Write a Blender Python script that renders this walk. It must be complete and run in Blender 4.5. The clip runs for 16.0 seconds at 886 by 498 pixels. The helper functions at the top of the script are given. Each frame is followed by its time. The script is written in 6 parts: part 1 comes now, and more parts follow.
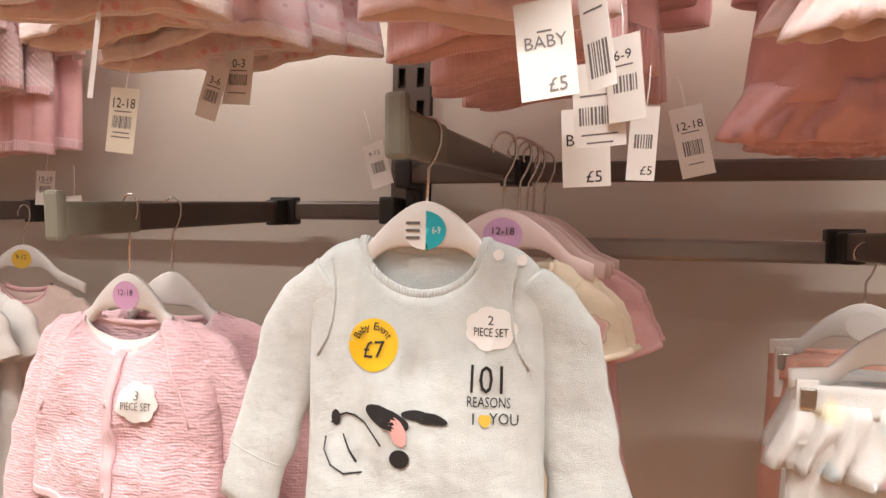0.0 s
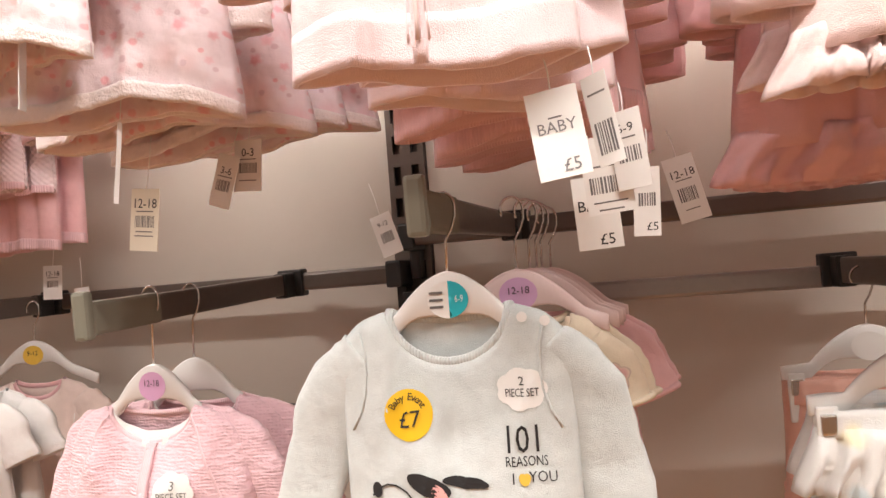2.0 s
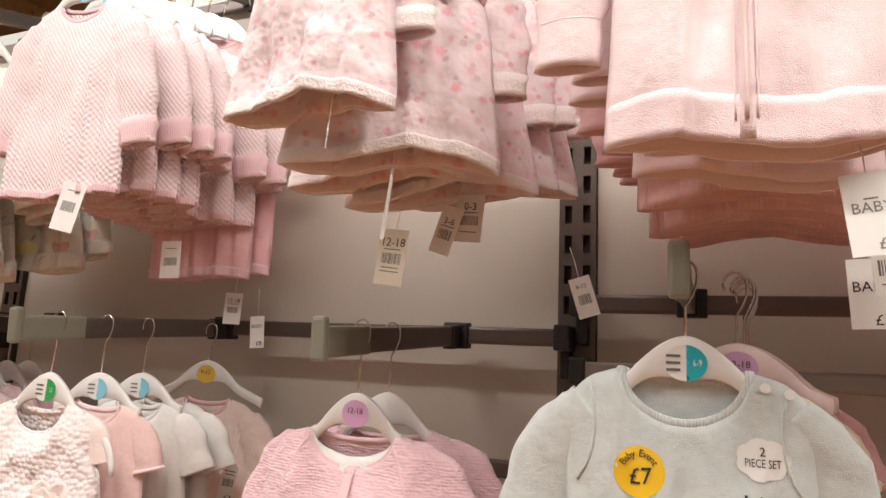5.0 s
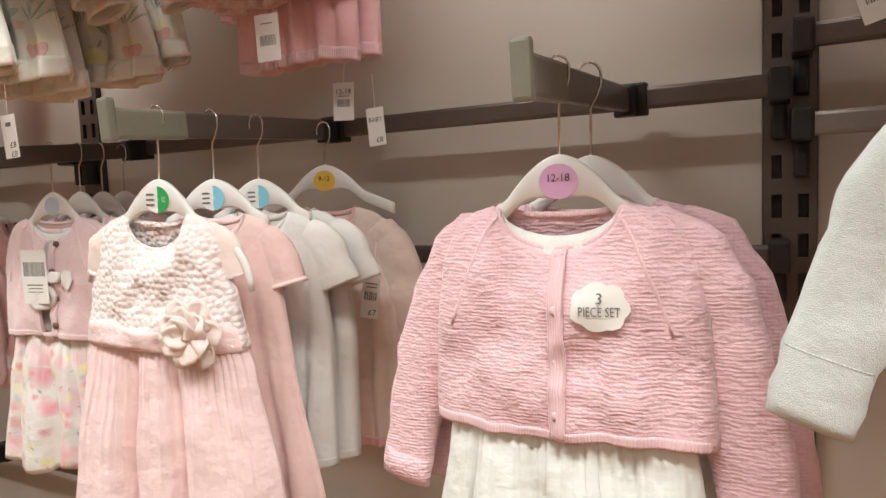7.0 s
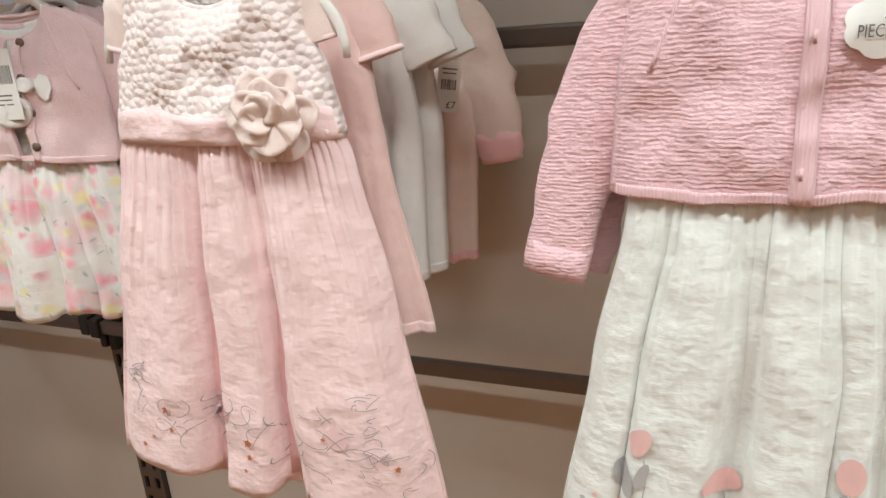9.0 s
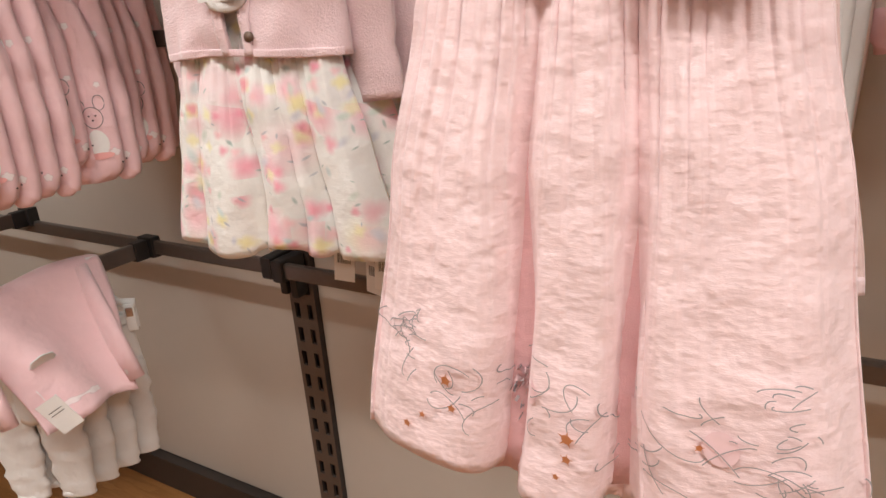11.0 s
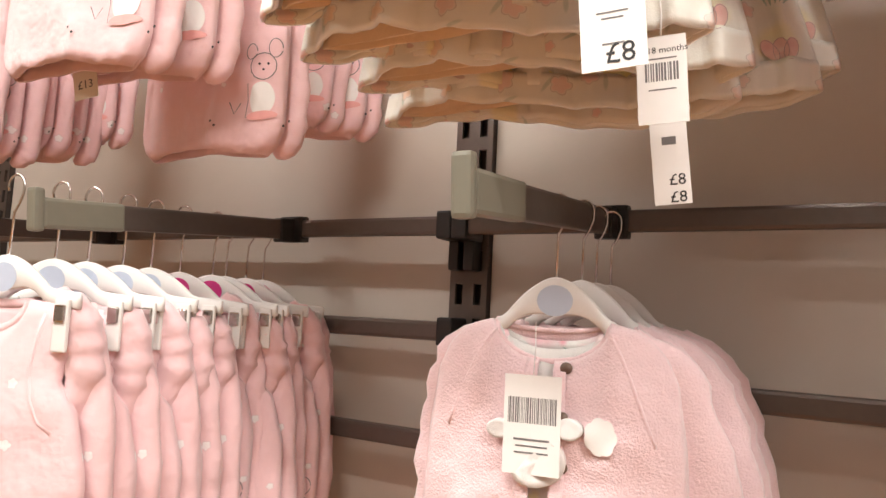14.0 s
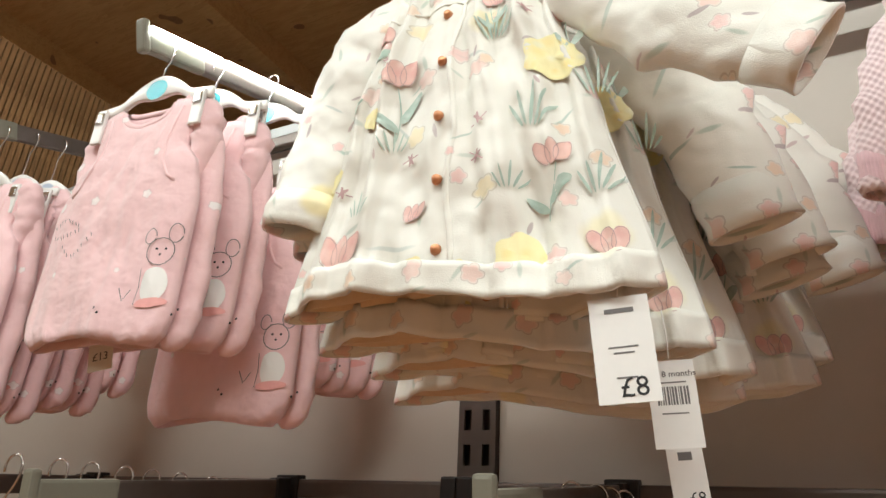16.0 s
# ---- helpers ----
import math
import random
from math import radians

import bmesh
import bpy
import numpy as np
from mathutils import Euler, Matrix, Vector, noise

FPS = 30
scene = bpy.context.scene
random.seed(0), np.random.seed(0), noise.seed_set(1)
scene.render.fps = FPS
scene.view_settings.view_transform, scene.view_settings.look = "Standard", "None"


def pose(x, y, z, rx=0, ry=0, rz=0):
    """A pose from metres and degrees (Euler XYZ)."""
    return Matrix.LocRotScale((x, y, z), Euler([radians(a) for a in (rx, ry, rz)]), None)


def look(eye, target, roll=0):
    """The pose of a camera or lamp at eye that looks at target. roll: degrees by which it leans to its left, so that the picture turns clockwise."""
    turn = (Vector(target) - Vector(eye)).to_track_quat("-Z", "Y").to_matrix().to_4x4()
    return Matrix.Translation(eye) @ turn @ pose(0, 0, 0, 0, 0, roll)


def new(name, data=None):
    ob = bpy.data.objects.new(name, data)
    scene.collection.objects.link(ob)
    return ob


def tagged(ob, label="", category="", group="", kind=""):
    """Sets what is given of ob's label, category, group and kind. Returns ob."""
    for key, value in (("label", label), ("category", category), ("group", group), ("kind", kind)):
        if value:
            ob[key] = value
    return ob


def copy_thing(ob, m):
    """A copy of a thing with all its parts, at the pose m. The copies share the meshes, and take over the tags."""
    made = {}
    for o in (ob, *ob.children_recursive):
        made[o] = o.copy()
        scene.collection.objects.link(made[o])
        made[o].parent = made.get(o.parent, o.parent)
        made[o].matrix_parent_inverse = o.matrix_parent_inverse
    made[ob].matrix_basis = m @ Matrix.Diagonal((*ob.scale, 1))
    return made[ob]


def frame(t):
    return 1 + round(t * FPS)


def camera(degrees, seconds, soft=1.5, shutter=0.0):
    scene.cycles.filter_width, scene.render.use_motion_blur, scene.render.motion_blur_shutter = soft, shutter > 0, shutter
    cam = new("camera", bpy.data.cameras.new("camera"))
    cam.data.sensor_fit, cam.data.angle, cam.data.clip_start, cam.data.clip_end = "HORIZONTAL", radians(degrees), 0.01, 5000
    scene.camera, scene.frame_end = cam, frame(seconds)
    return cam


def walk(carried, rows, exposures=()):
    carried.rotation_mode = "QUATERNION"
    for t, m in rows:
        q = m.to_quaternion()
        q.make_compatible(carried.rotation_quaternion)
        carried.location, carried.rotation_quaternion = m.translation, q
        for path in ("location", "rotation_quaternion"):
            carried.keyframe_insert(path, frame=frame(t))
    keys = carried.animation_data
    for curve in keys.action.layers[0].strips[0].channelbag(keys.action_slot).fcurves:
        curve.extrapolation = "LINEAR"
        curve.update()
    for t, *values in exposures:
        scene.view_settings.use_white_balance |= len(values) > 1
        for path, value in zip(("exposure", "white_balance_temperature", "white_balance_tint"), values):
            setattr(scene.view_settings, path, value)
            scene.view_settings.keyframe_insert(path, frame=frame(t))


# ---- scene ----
cam = camera(68.3, 16.0)
PATH = [
    (0, (0.382, -0.941, 1.333), (-0.206, 0.971, 1.296), 1.0),
    (0.5, (0.364, -0.937, 1.339), (-0.288, 0.954, 1.328), -2.5),
    (1, (0.359, -0.932, 1.345), (-0.271, 0.966, 1.318), -5.4),
    (1.5, (0.361, -0.951, 1.349), (-0.236, 0.958, 1.372), -5.5),
    (2, (0.363, -0.973, 1.354), (-0.182, 0.949, 1.451), -4.5),
    (2.5, (0.355, -1.002, 1.362), (-0.127, 0.917, 1.653), -1.4),
    (3, (0.342, -1.031, 1.36), (-0.123, 0.864, 1.802), 0.4),
    (3.5, (0.319, -1.054, 1.361), (-0.324, 0.767, 1.88), 3.5),
    (3.7, (0.311, -1.061, 1.358), (-0.387, 0.733, 1.899), 4.5),
    (5.8, (0.152, -1.049, 1.309), (-0.6, 0.799, 1.445), 1.3),
    (6, (0.129, -1.027, 1.299), (-0.624, 0.823, 1.403), 0.8),
    (6.5, (0.075, -0.972, 1.272), (-0.756, 0.847, 1.257), -0.8),
    (7, (0.02, -0.932, 1.256), (-0.886, 0.844, 1.092), -2.3),
    (7.5, (-0.063, -0.913, 1.23), (-0.914, 0.878, 0.967), -1.9),
    (8, (-0.118, -0.91, 1.21), (-0.877, 0.902, 0.835), -1.9),
    (8.5, (-0.173, -0.92, 1.193), (-0.856, 0.875, 0.634), -3.2),
    (10.8, (-0.46, -0.799, 1.063), (-1.394, 0.848, 0.419), -4.2),
    (11, (-0.503, -0.807, 1.065), (-1.483, 0.806, 0.403), -4.0),
    (11.5, (-0.579, -0.829, 1.07), (-1.654, 0.711, 0.382), -3.6),
    (12, (-0.677, -0.835, 1.101), (-1.789, 0.676, 0.409), -3.1),
    (12.5, (-0.755, -0.862, 1.123), (-1.867, 0.674, 0.485), -4.2),
    (13, (-0.803, -0.859, 1.149), (-1.905, 0.747, 0.698), -4.2),
    (13.5, (-0.843, -0.85, 1.203), (-1.89, 0.848, 1.067), -0.7),
    (14, (-0.876, -0.86, 1.247), (-1.832, 0.886, 1.44), 2.8),
    (14.5, (-0.887, -0.873, 1.272), (-1.819, 0.854, 1.654), 3.5),
    (15, (-0.901, -0.888, 1.294), (-1.866, 0.774, 1.846), 3.3),
    (15.5, (-0.901, -0.898, 1.313), (-1.83, 0.727, 2.018), 3.1),
    (16, (-0.884, -0.902, 1.322), (-1.763, 0.712, 2.112), 3.1),
]
walk(cam, [(t, look(eye, target, roll)) for t, eye, target, roll in PATH],
     exposures=[(0.0, 0.02, 6500, 10), (1.5, 0.08, 6500, 10), (2.5, -0.12, 6500, 10), (3.5, -0.56, 6400, 8), (6.0, -0.3, 6500, 6), (7.5, -0.34, 6050, 0), (8.5, -0.5, 5900, -2), (11.0, -0.37, 6300, 7), (13.0, -0.27, 6250, 6),
                (13.5, -0.1, 6300, 6), (14.0, 0.2, 6400, 7), (14.5, 0.42, 6300, 5), (15.0, 0.0, 6150, 1), (16.0, -0.55, 6050, -1)])

# ---- light ----
world = bpy.data.worlds.new("world")
scene.world = world
world.use_nodes = True
world.node_tree.nodes["Background"].inputs[0].default_value = (1.0, 0.86, 0.70, 1)
world.node_tree.nodes["Background"].inputs[1].default_value = 0.02


def area(name, eye, target, sx, sy, watts, colour):
    data = bpy.data.lights.new(name, "AREA")
    data.shape, data.size, data.size_y, data.energy, data.color = "RECTANGLE", sx, sy, watts, colour
    ob = new(name, data)
    ob.matrix_world = look(eye, target)
    return ob


WARM = (1.0, 0.955, 0.90)
LAMPS = [(-2.9, -1.7, 72), (-1.2, -1.7, 54), (0.4, -1.7, 52), (2.0, -1.7, 80), (-2.4, -4.4, 20), (0.0, -4.4, 22), (2.4, -4.4, 30)]
for lx, ly, watts in LAMPS:
    area("lamp_light", (lx, ly, 3.22), (lx, ly, 0), 1.5, 0.12, watts, WARM)


# ---- materials ----
def nodes_of(name):
    m = bpy.data.materials.new(name)
    m.use_nodes = True
    nt = m.node_tree
    return m, nt, nt.nodes["Principled BSDF"]


def nd(nt, kind, **kw):
    n = nt.nodes.new(kind)
    for k, v in kw.items():
        if k == "op":
            n.operation = v
        elif k == "dims":
            n.voronoi_dimensions = v
        elif k == "noise_dims":
            n.noise_dimensions = v
    return n


def put(nt, sock, v):
    if isinstance(v, (int, float)):
        sock.default_value = v
    elif isinstance(v, (tuple, list)):
        sock.default_value = (*v, 1) if len(v) == 3 and len(sock.default_value) == 4 else v
    else:
        nt.links.new(v, sock)


def mth(nt, op, a, b=0.0, c=0.0):
    n = nd(nt, "ShaderNodeMath", op=op)
    put(nt, n.inputs[0], a)
    put(nt, n.inputs[1], b)
    put(nt, n.inputs[2], c)
    return n.outputs[0]


def mix(nt, fac, a, b):
    n = nt.nodes.new("ShaderNodeMix")
    n.data_type = "RGBA"
    put(nt, n.inputs[0], fac)
    put(nt, n.inputs[6], a)
    put(nt, n.inputs[7], b)
    return n.outputs[2]


def noise_tex(nt, vec, scale, detail=3.0, rough=0.5):
    n = nt.nodes.new("ShaderNodeTexNoise")
    if vec is not None:
        nt.links.new(vec, n.inputs["Vector"])
    n.inputs["Scale"].default_value, n.inputs["Detail"].default_value, n.inputs["Roughness"].default_value = scale, detail, rough
    return n.outputs["Fac"]


def flat_coords(nt):
    """Object coordinates of a hanging cloth, seen from its front: x, z."""
    tc = nt.nodes.new("ShaderNodeTexCoord")
    sp = nt.nodes.new("ShaderNodeSeparateXYZ")
    nt.links.new(tc.outputs["Object"], sp.inputs[0])
    cb = nt.nodes.new("ShaderNodeCombineXYZ")
    back = mth(nt, "MULTIPLY", mth(nt, "GREATER_THAN", sp.outputs[1], 0.0), 0.37)
    put(nt, cb.inputs[0], mth(nt, "ADD", sp.outputs[0], back))
    put(nt, cb.inputs[1], sp.outputs[2])
    return tc.outputs["Object"], sp, cb.outputs[0]


def motif(nt, vec2, colour, scale, radius, petals, palette, density, seed, soft=0.25, long=1.0):
    """Scatters printed motifs (petalled, round or long) over a cloth colour."""
    off = nt.nodes.new("ShaderNodeVectorMath")
    put(nt, off.inputs[0], vec2)
    off.inputs[1].default_value = (seed * 1.37, seed * 0.71, 0)
    vec = off.outputs[0]
    v = nd(nt, "ShaderNodeTexVoronoi", dims="2D")
    put(nt, v.inputs["Vector"], vec)
    v.inputs["Scale"].default_value = scale
    v.inputs["Randomness"].default_value = 0.62
    d = nd(nt, "ShaderNodeVectorMath", op="SUBTRACT")
    put(nt, d.inputs[0], vec)
    put(nt, d.inputs[1], v.outputs["Position"])
    rnd = nt.nodes.new("ShaderNodeSeparateColor")
    put(nt, rnd.inputs[0], v.outputs["Color"])
    rot = nt.nodes.new("ShaderNodeVectorRotate")
    rot.rotation_type = "Z_AXIS"
    put(nt, rot.inputs["Vector"], d.outputs[0])
    put(nt, rot.inputs["Angle"], mth(nt, "MULTIPLY", rnd.outputs[0], 6.28))
    s = nt.nodes.new("ShaderNodeSeparateXYZ")
    put(nt, s.inputs[0], rot.outputs[0])
    lx, ly = s.outputs[0], mth(nt, "MULTIPLY", s.outputs[1], long)
    r = mth(nt, "SQRT", mth(nt, "ADD", mth(nt, "MULTIPLY", lx, lx), mth(nt, "MULTIPLY", ly, ly)))
    ang = mth(nt, "ARCTAN2", ly, lx)
    lobe = mth(nt, "ADD", 0.74 if petals else 1.0, mth(nt, "MULTIPLY", mth(nt, "ABSOLUTE", mth(nt, "COSINE", mth(nt, "MULTIPLY", ang, petals * 0.5))), 0.28 if petals else 0.0))
    size = mth(nt, "MULTIPLY", radius, mth(nt, "ADD", 0.6, mth(nt, "MULTIPLY", rnd.outputs[1], 0.7)))
    rag = mth(nt, "ADD", 0.72, mth(nt, "MULTIPLY", noise_tex(nt, vec2, 0.9 / radius, 2), 0.56))
    edge = mth(nt, "DIVIDE", r, mth(nt, "MULTIPLY", mth(nt, "MULTIPLY", lobe, size), rag))
    m = nt.nodes.new("ShaderNodeMapRange")
    m.interpolation_type = "SMOOTHSTEP"
    put(nt, m.inputs[0], edge)
    m.inputs[1].default_value, m.inputs[2].default_value = 1.0, 1.0 - soft
    m.inputs[3].default_value, m.inputs[4].default_value = 0.0, 1.0
    keep = mth(nt, "LESS_THAN", rnd.outputs[2], density)
    wash = mth(nt, "ADD", 0.45, mth(nt, "MULTIPLY", noise_tex(nt, vec2, 3.0 / radius * 0.12, 2), 0.75))
    fac = nd(nt, "ShaderNodeMath", op="MULTIPLY")
    fac.use_clamp = True
    put(nt, fac.inputs[0], mth(nt, "MULTIPLY", m.outputs[0], keep))
    put(nt, fac.inputs[1], wash)
    ramp = nt.nodes.new("ShaderNodeValToRGB")
    ramp.color_ramp.interpolation = "CONSTANT"
    while len(ramp.color_ramp.elements) < len(palette):
        ramp.color_ramp.elements.new(0.5)
    for i, c in enumerate(palette):
        ramp.color_ramp.elements[i].position = i / len(palette)
        ramp.color_ramp.elements[i].color = (*c, 1)
    put(nt, ramp.inputs[0], mth(nt, "FRACT", mth(nt, "MULTIPLY", rnd.outputs[0], 7.3)))
    out = mix(nt, fac.outputs[0], colour, ramp.outputs[0])
    if petals and soft < 0.5:
        line = nt.nodes.new("ShaderNodeMapRange")
        put(nt, line.inputs[0], mth(nt, "ABSOLUTE", mth(nt, "SUBTRACT", edge, 0.93)))
        line.inputs[1].default_value, line.inputs[2].default_value = 0.08, 0.02
        line.inputs[3].default_value, line.inputs[4].default_value = 0.0, 0.45
        dark = mix(nt, 0.55, ramp.outputs[0], (0.12, 0.09, 0.09))
        out = mix(nt, mth(nt, "MULTIPLY", line.outputs[0], keep), out, dark)
    return out


def fabric(name, colour, weave="jersey", prints=(), rough=0.9, sheen=0.25, wrinkle=0.35, tone=0.10):
    """A cloth: base colour with slight mottling, optional printed motifs, a weave relief and soft wrinkles."""
    m, nt, bs = nodes_of(name)
    obj, sp, flat = flat_coords(nt)
    info = nt.nodes.new("ShaderNodeObjectInfo")
    mott = noise_tex(nt, obj, 60.0, 4)
    fine = noise_tex(nt, obj, 900.0, 2)
    k = mth(nt, "ADD", 1.0 - tone, mth(nt, "MULTIPLY", mth(nt, "ADD", mott, mth(nt, "MULTIPLY", fine, 0.6)), tone * 1.25))
    k = mth(nt, "ADD", k, mth(nt, "MULTIPLY", mth(nt, "SUBTRACT", info.outputs["Random"], 0.5), 0.05))
    c = colour
    for p in prints:
        c = motif(nt, flat, c, *p)
    hsv = nt.nodes.new("ShaderNodeHueSaturation")
    put(nt, hsv.inputs["Color"], c)
    put(nt, hsv.inputs["Value"], k)
    put(nt, bs.inputs["Base Color"], hsv.outputs[0])
    bs.inputs["Roughness"].default_value = rough
    bs.inputs["Sheen Weight"].default_value = sheen
    bs.inputs["Specular IOR Level"].default_value = 0.25
    x, z = sp.outputs[0], sp.outputs[2]
    wob = mth(nt, "MULTIPLY", noise_tex(nt, obj, 45.0, 2), 0.012)
    if weave == "garter":
        mp = nt.nodes.new("ShaderNodeMapping")
        mp.inputs["Scale"].default_value = (0.55, 0.55, 1.0)
        nt.links.new(obj, mp.inputs[0])
        slub = noise_tex(nt, mp.outputs[0], 190.0, 3, 0.5)
        ridge = mth(nt, "SINE", mth(nt, "MULTIPLY", mth(nt, "ADD", z, mth(nt, "MULTIPLY", wob, 0.5)), 6.283 / 0.0034))
        stitch = mth(nt, "SINE", mth(nt, "MULTIPLY", x, 6.283 / 0.0045))
        h = mth(nt, "ADD", mth(nt, "MULTIPLY", slub, 5.2), mth(nt, "ADD", mth(nt, "MULTIPLY", ridge, 0.22), mth(nt, "MULTIPLY", stitch, 0.10)))
        dist = 0.0011
    elif weave == "bobble":
        v = nd(nt, "ShaderNodeTexVoronoi", dims="2D")
        put(nt, v.inputs["Vector"], flat)
        v.inputs["Scale"].default_value, v.inputs["Randomness"].default_value = 135.0, 0.8
        h, dist = mth(nt, "SUBTRACT", 1.0, mth(nt, "MULTIPLY", v.outputs["Distance"], 1.4)), 0.0035
    elif weave == "waffle":
        h = mth(nt, "MULTIPLY", mth(nt, "SINE", mth(nt, "MULTIPLY", x, 6.283 / 0.007)), mth(nt, "SINE", mth(nt, "MULTIPLY", z, 6.283 / 0.009)))
        dist = 0.0016
    elif weave == "crinkle":
        mp = nt.nodes.new("ShaderNodeMapping")
        mp.inputs["Scale"].default_value = (0.45, 0.45, 1.0)
        nt.links.new(obj, mp.inputs[0])
        h, dist = noise_tex(nt, mp.outputs[0], 210.0, 4, 0.6), 0.0018
    elif weave == "rib":
        h, dist = mth(nt, "SINE", mth(nt, "MULTIPLY", x, 6.283 / 0.0026)), 0.0004
    elif weave == "terry":
        h, dist = noise_tex(nt, obj, 420.0, 3), 0.003
    else:
        h, dist = noise_tex(nt, obj, 1100.0, 2), 0.0006 if weave == "satin" else 0.0012
    wr = noise_tex(nt, obj, 22.0 if weave != "satin" else 16.0, 3 if weave != "satin" else 2, 0.5)
    b1 = nt.nodes.new("ShaderNodeBump")
    put(nt, b1.inputs["Height"], wr)
    b1.inputs["Strength"].default_value, b1.inputs["Distance"].default_value = wrinkle, 0.02
    b2 = nt.nodes.new("ShaderNodeBump")
    put(nt, b2.inputs["Height"], h)
    b2.inputs["Strength"].default_value, b2.inputs["Distance"].default_value = 0.6, dist
    nt.links.new(b1.outputs[0], b2.inputs["Normal"])
    nt.links.new(b2.outputs[0], bs.inputs["Normal"])
    return m


def solid(name, colour, rough=0.5, metal=0.0, grain=0.06, scale=90.0, bump=0.05, spec=0.5):
    m, nt, bs = nodes_of(name)
    tc = nt.nodes.new("ShaderNodeTexCoord")
    n = noise_tex(nt, tc.outputs["Object"], scale, 4)
    big = noise_tex(nt, tc.outputs["Object"], scale * 0.06, 3)
    k = mth(nt, "ADD", 1.0 - grain, mth(nt, "MULTIPLY", mth(nt, "ADD", n, big), grain))
    hsv = nt.nodes.new("ShaderNodeHueSaturation")
    put(nt, hsv.inputs["Color"], colour)
    put(nt, hsv.inputs["Value"], k)
    put(nt, bs.inputs["Base Color"], hsv.outputs[0])
    put(nt, bs.inputs["Roughness"], mth(nt, "ADD", rough - 0.06, mth(nt, "MULTIPLY", n, 0.12)))
    bs.inputs["Metallic"].default_value = metal
    bs.inputs["Specular IOR Level"].default_value = spec
    if bump:
        b = nt.nodes.new("ShaderNodeBump")
        put(nt, b.inputs["Height"], n)
        b.inputs["Strength"].default_value, b.inputs["Distance"].default_value = bump, 0.002
        nt.links.new(b.outputs[0], bs.inputs["Normal"])
    return m


def glow(name, colour, strength):
    m, nt, bs = nodes_of(name)
    bs.inputs["Emission Color"].default_value = (*colour, 1)
    bs.inputs["Emission Strength"].default_value = strength
    return m


def wood(name, light, dark, ring=18.0, stretch=(1, 12, 12), rough=0.5, knots=True):
    m, nt, bs = nodes_of(name)
    tc = nt.nodes.new("ShaderNodeTexCoord")
    mp = nt.nodes.new("ShaderNodeMapping")
    mp.inputs["Scale"].default_value = stretch
    nt.links.new(tc.outputs["Object"], mp.inputs[0])
    n = noise_tex(nt, mp.outputs[0], 3.0, 6, 0.65)
    w = mth(nt, "FRACT", mth(nt, "MULTIPLY", n, ring * 0.3))
    c = mix(nt, mth(nt, "MULTIPLY", w, 0.8), light, dark)
    if knots:
        kn = noise_tex(nt, tc.outputs["Object"], 7.0, 1)
        c = mix(nt, mth(nt, "MULTIPLY", mth(nt, "GREATER_THAN", kn, 0.72), 0.6), c, (0.10, 0.04, 0.015))
    info = nt.nodes.new("ShaderNodeObjectInfo")
    hsv = nt.nodes.new("ShaderNodeHueSaturation")
    put(nt, hsv.inputs["Color"], c)
    put(nt, hsv.inputs["Value"], mth(nt, "ADD", 0.9, mth(nt, "MULTIPLY", info.outputs["Random"], 0.2)))
    put(nt, bs.inputs["Base Color"], hsv.outputs[0])
    bs.inputs["Roughness"].default_value = rough
    b = nt.nodes.new("ShaderNodeBump")
    put(nt, b.inputs["Height"], w)
    b.inputs["Strength"].default_value, b.inputs["Distance"].default_value = 0.15, 0.002
    nt.links.new(b.outputs[0], bs.inputs["Normal"])
    return m


M_wall = solid("white_panel", (0.53, 0.475, 0.42), 0.55, 0, 0.05, 40, 0.03)
M_dark = solid("dark_metal", (0.055, 0.044, 0.040), 0.42, 0.3, 0.25, 120, 0.06)
M_black = solid("black_plastic", (0.018, 0.016, 0.016), 0.5, 0, 0.2, 120, 0.06)
M_rail = solid("grey_brown_metal", (0.13, 0.105, 0.092), 0.34, 0.45, 0.2, 100, 0.04)
M_olive = solid("olive_grey_plastic", (0.19, 0.18, 0.14), 0.45, 0, 0.12, 90, 0.03)
M_steel = solid("bright_steel", (0.62, 0.60, 0.58), 0.22, 1.0, 0.1, 200, 0)
M_hang = solid("white_plastic", (0.80, 0.78, 0.76), 0.32, 0, 0.04, 90, 0.02)
M_hangpink = solid("pale_pink_plastic", (0.80, 0.62, 0.60), 0.32, 0, 0.04, 90, 0.02)
M_card = solid("white_card", (0.84, 0.82, 0.80), 0.55, 0, 0.05, 120, 0.02)
M_cream = solid("cream_card", (0.78, 0.72, 0.60), 0.6, 0, 0.06, 120, 0.02)
M_ink = solid("black_ink", (0.02, 0.02, 0.022), 0.6, 0, 0.1, 200, 0)
M_soft_ink = solid("soft_grey_ink", (0.36, 0.33, 0.34), 0.7, 0, 0.1, 200, 0)
# black tag ink greyed to paint in the washing-out by strong light and blur
M_washedink = solid("washed_out_print", (0.22, 0.21, 0.22), 0.6, 0, 0.1, 200, 0)
M_grey_ink = solid("grey_ink", (0.16, 0.15, 0.15), 0.6, 0, 0.1, 200, 0)
M_yellow = solid("yellow_sticker", (0.90, 0.55, 0.02), 0.45, 0, 0.05, 90, 0)
M_teal = solid("teal_label", (0.02, 0.42, 0.50), 0.4, 0, 0.05, 90, 0)
M_green = solid("green_label", (0.04, 0.36, 0.10), 0.4, 0, 0.05, 90, 0)
M_blue = solid("pale_blue_label", (0.25, 0.58, 0.72), 0.4, 0, 0.05, 90, 0)
M_lilac = solid("lilac_label", (0.72, 0.42, 0.66), 0.4, 0, 0.05, 90, 0)
M_greyblue = solid("grey_blue_label", (0.50, 0.56, 0.68), 0.4, 0, 0.05, 90, 0)
M_magenta = solid("magenta_label", (0.68, 0.05, 0.26), 0.4, 0, 0.05, 90, 0)
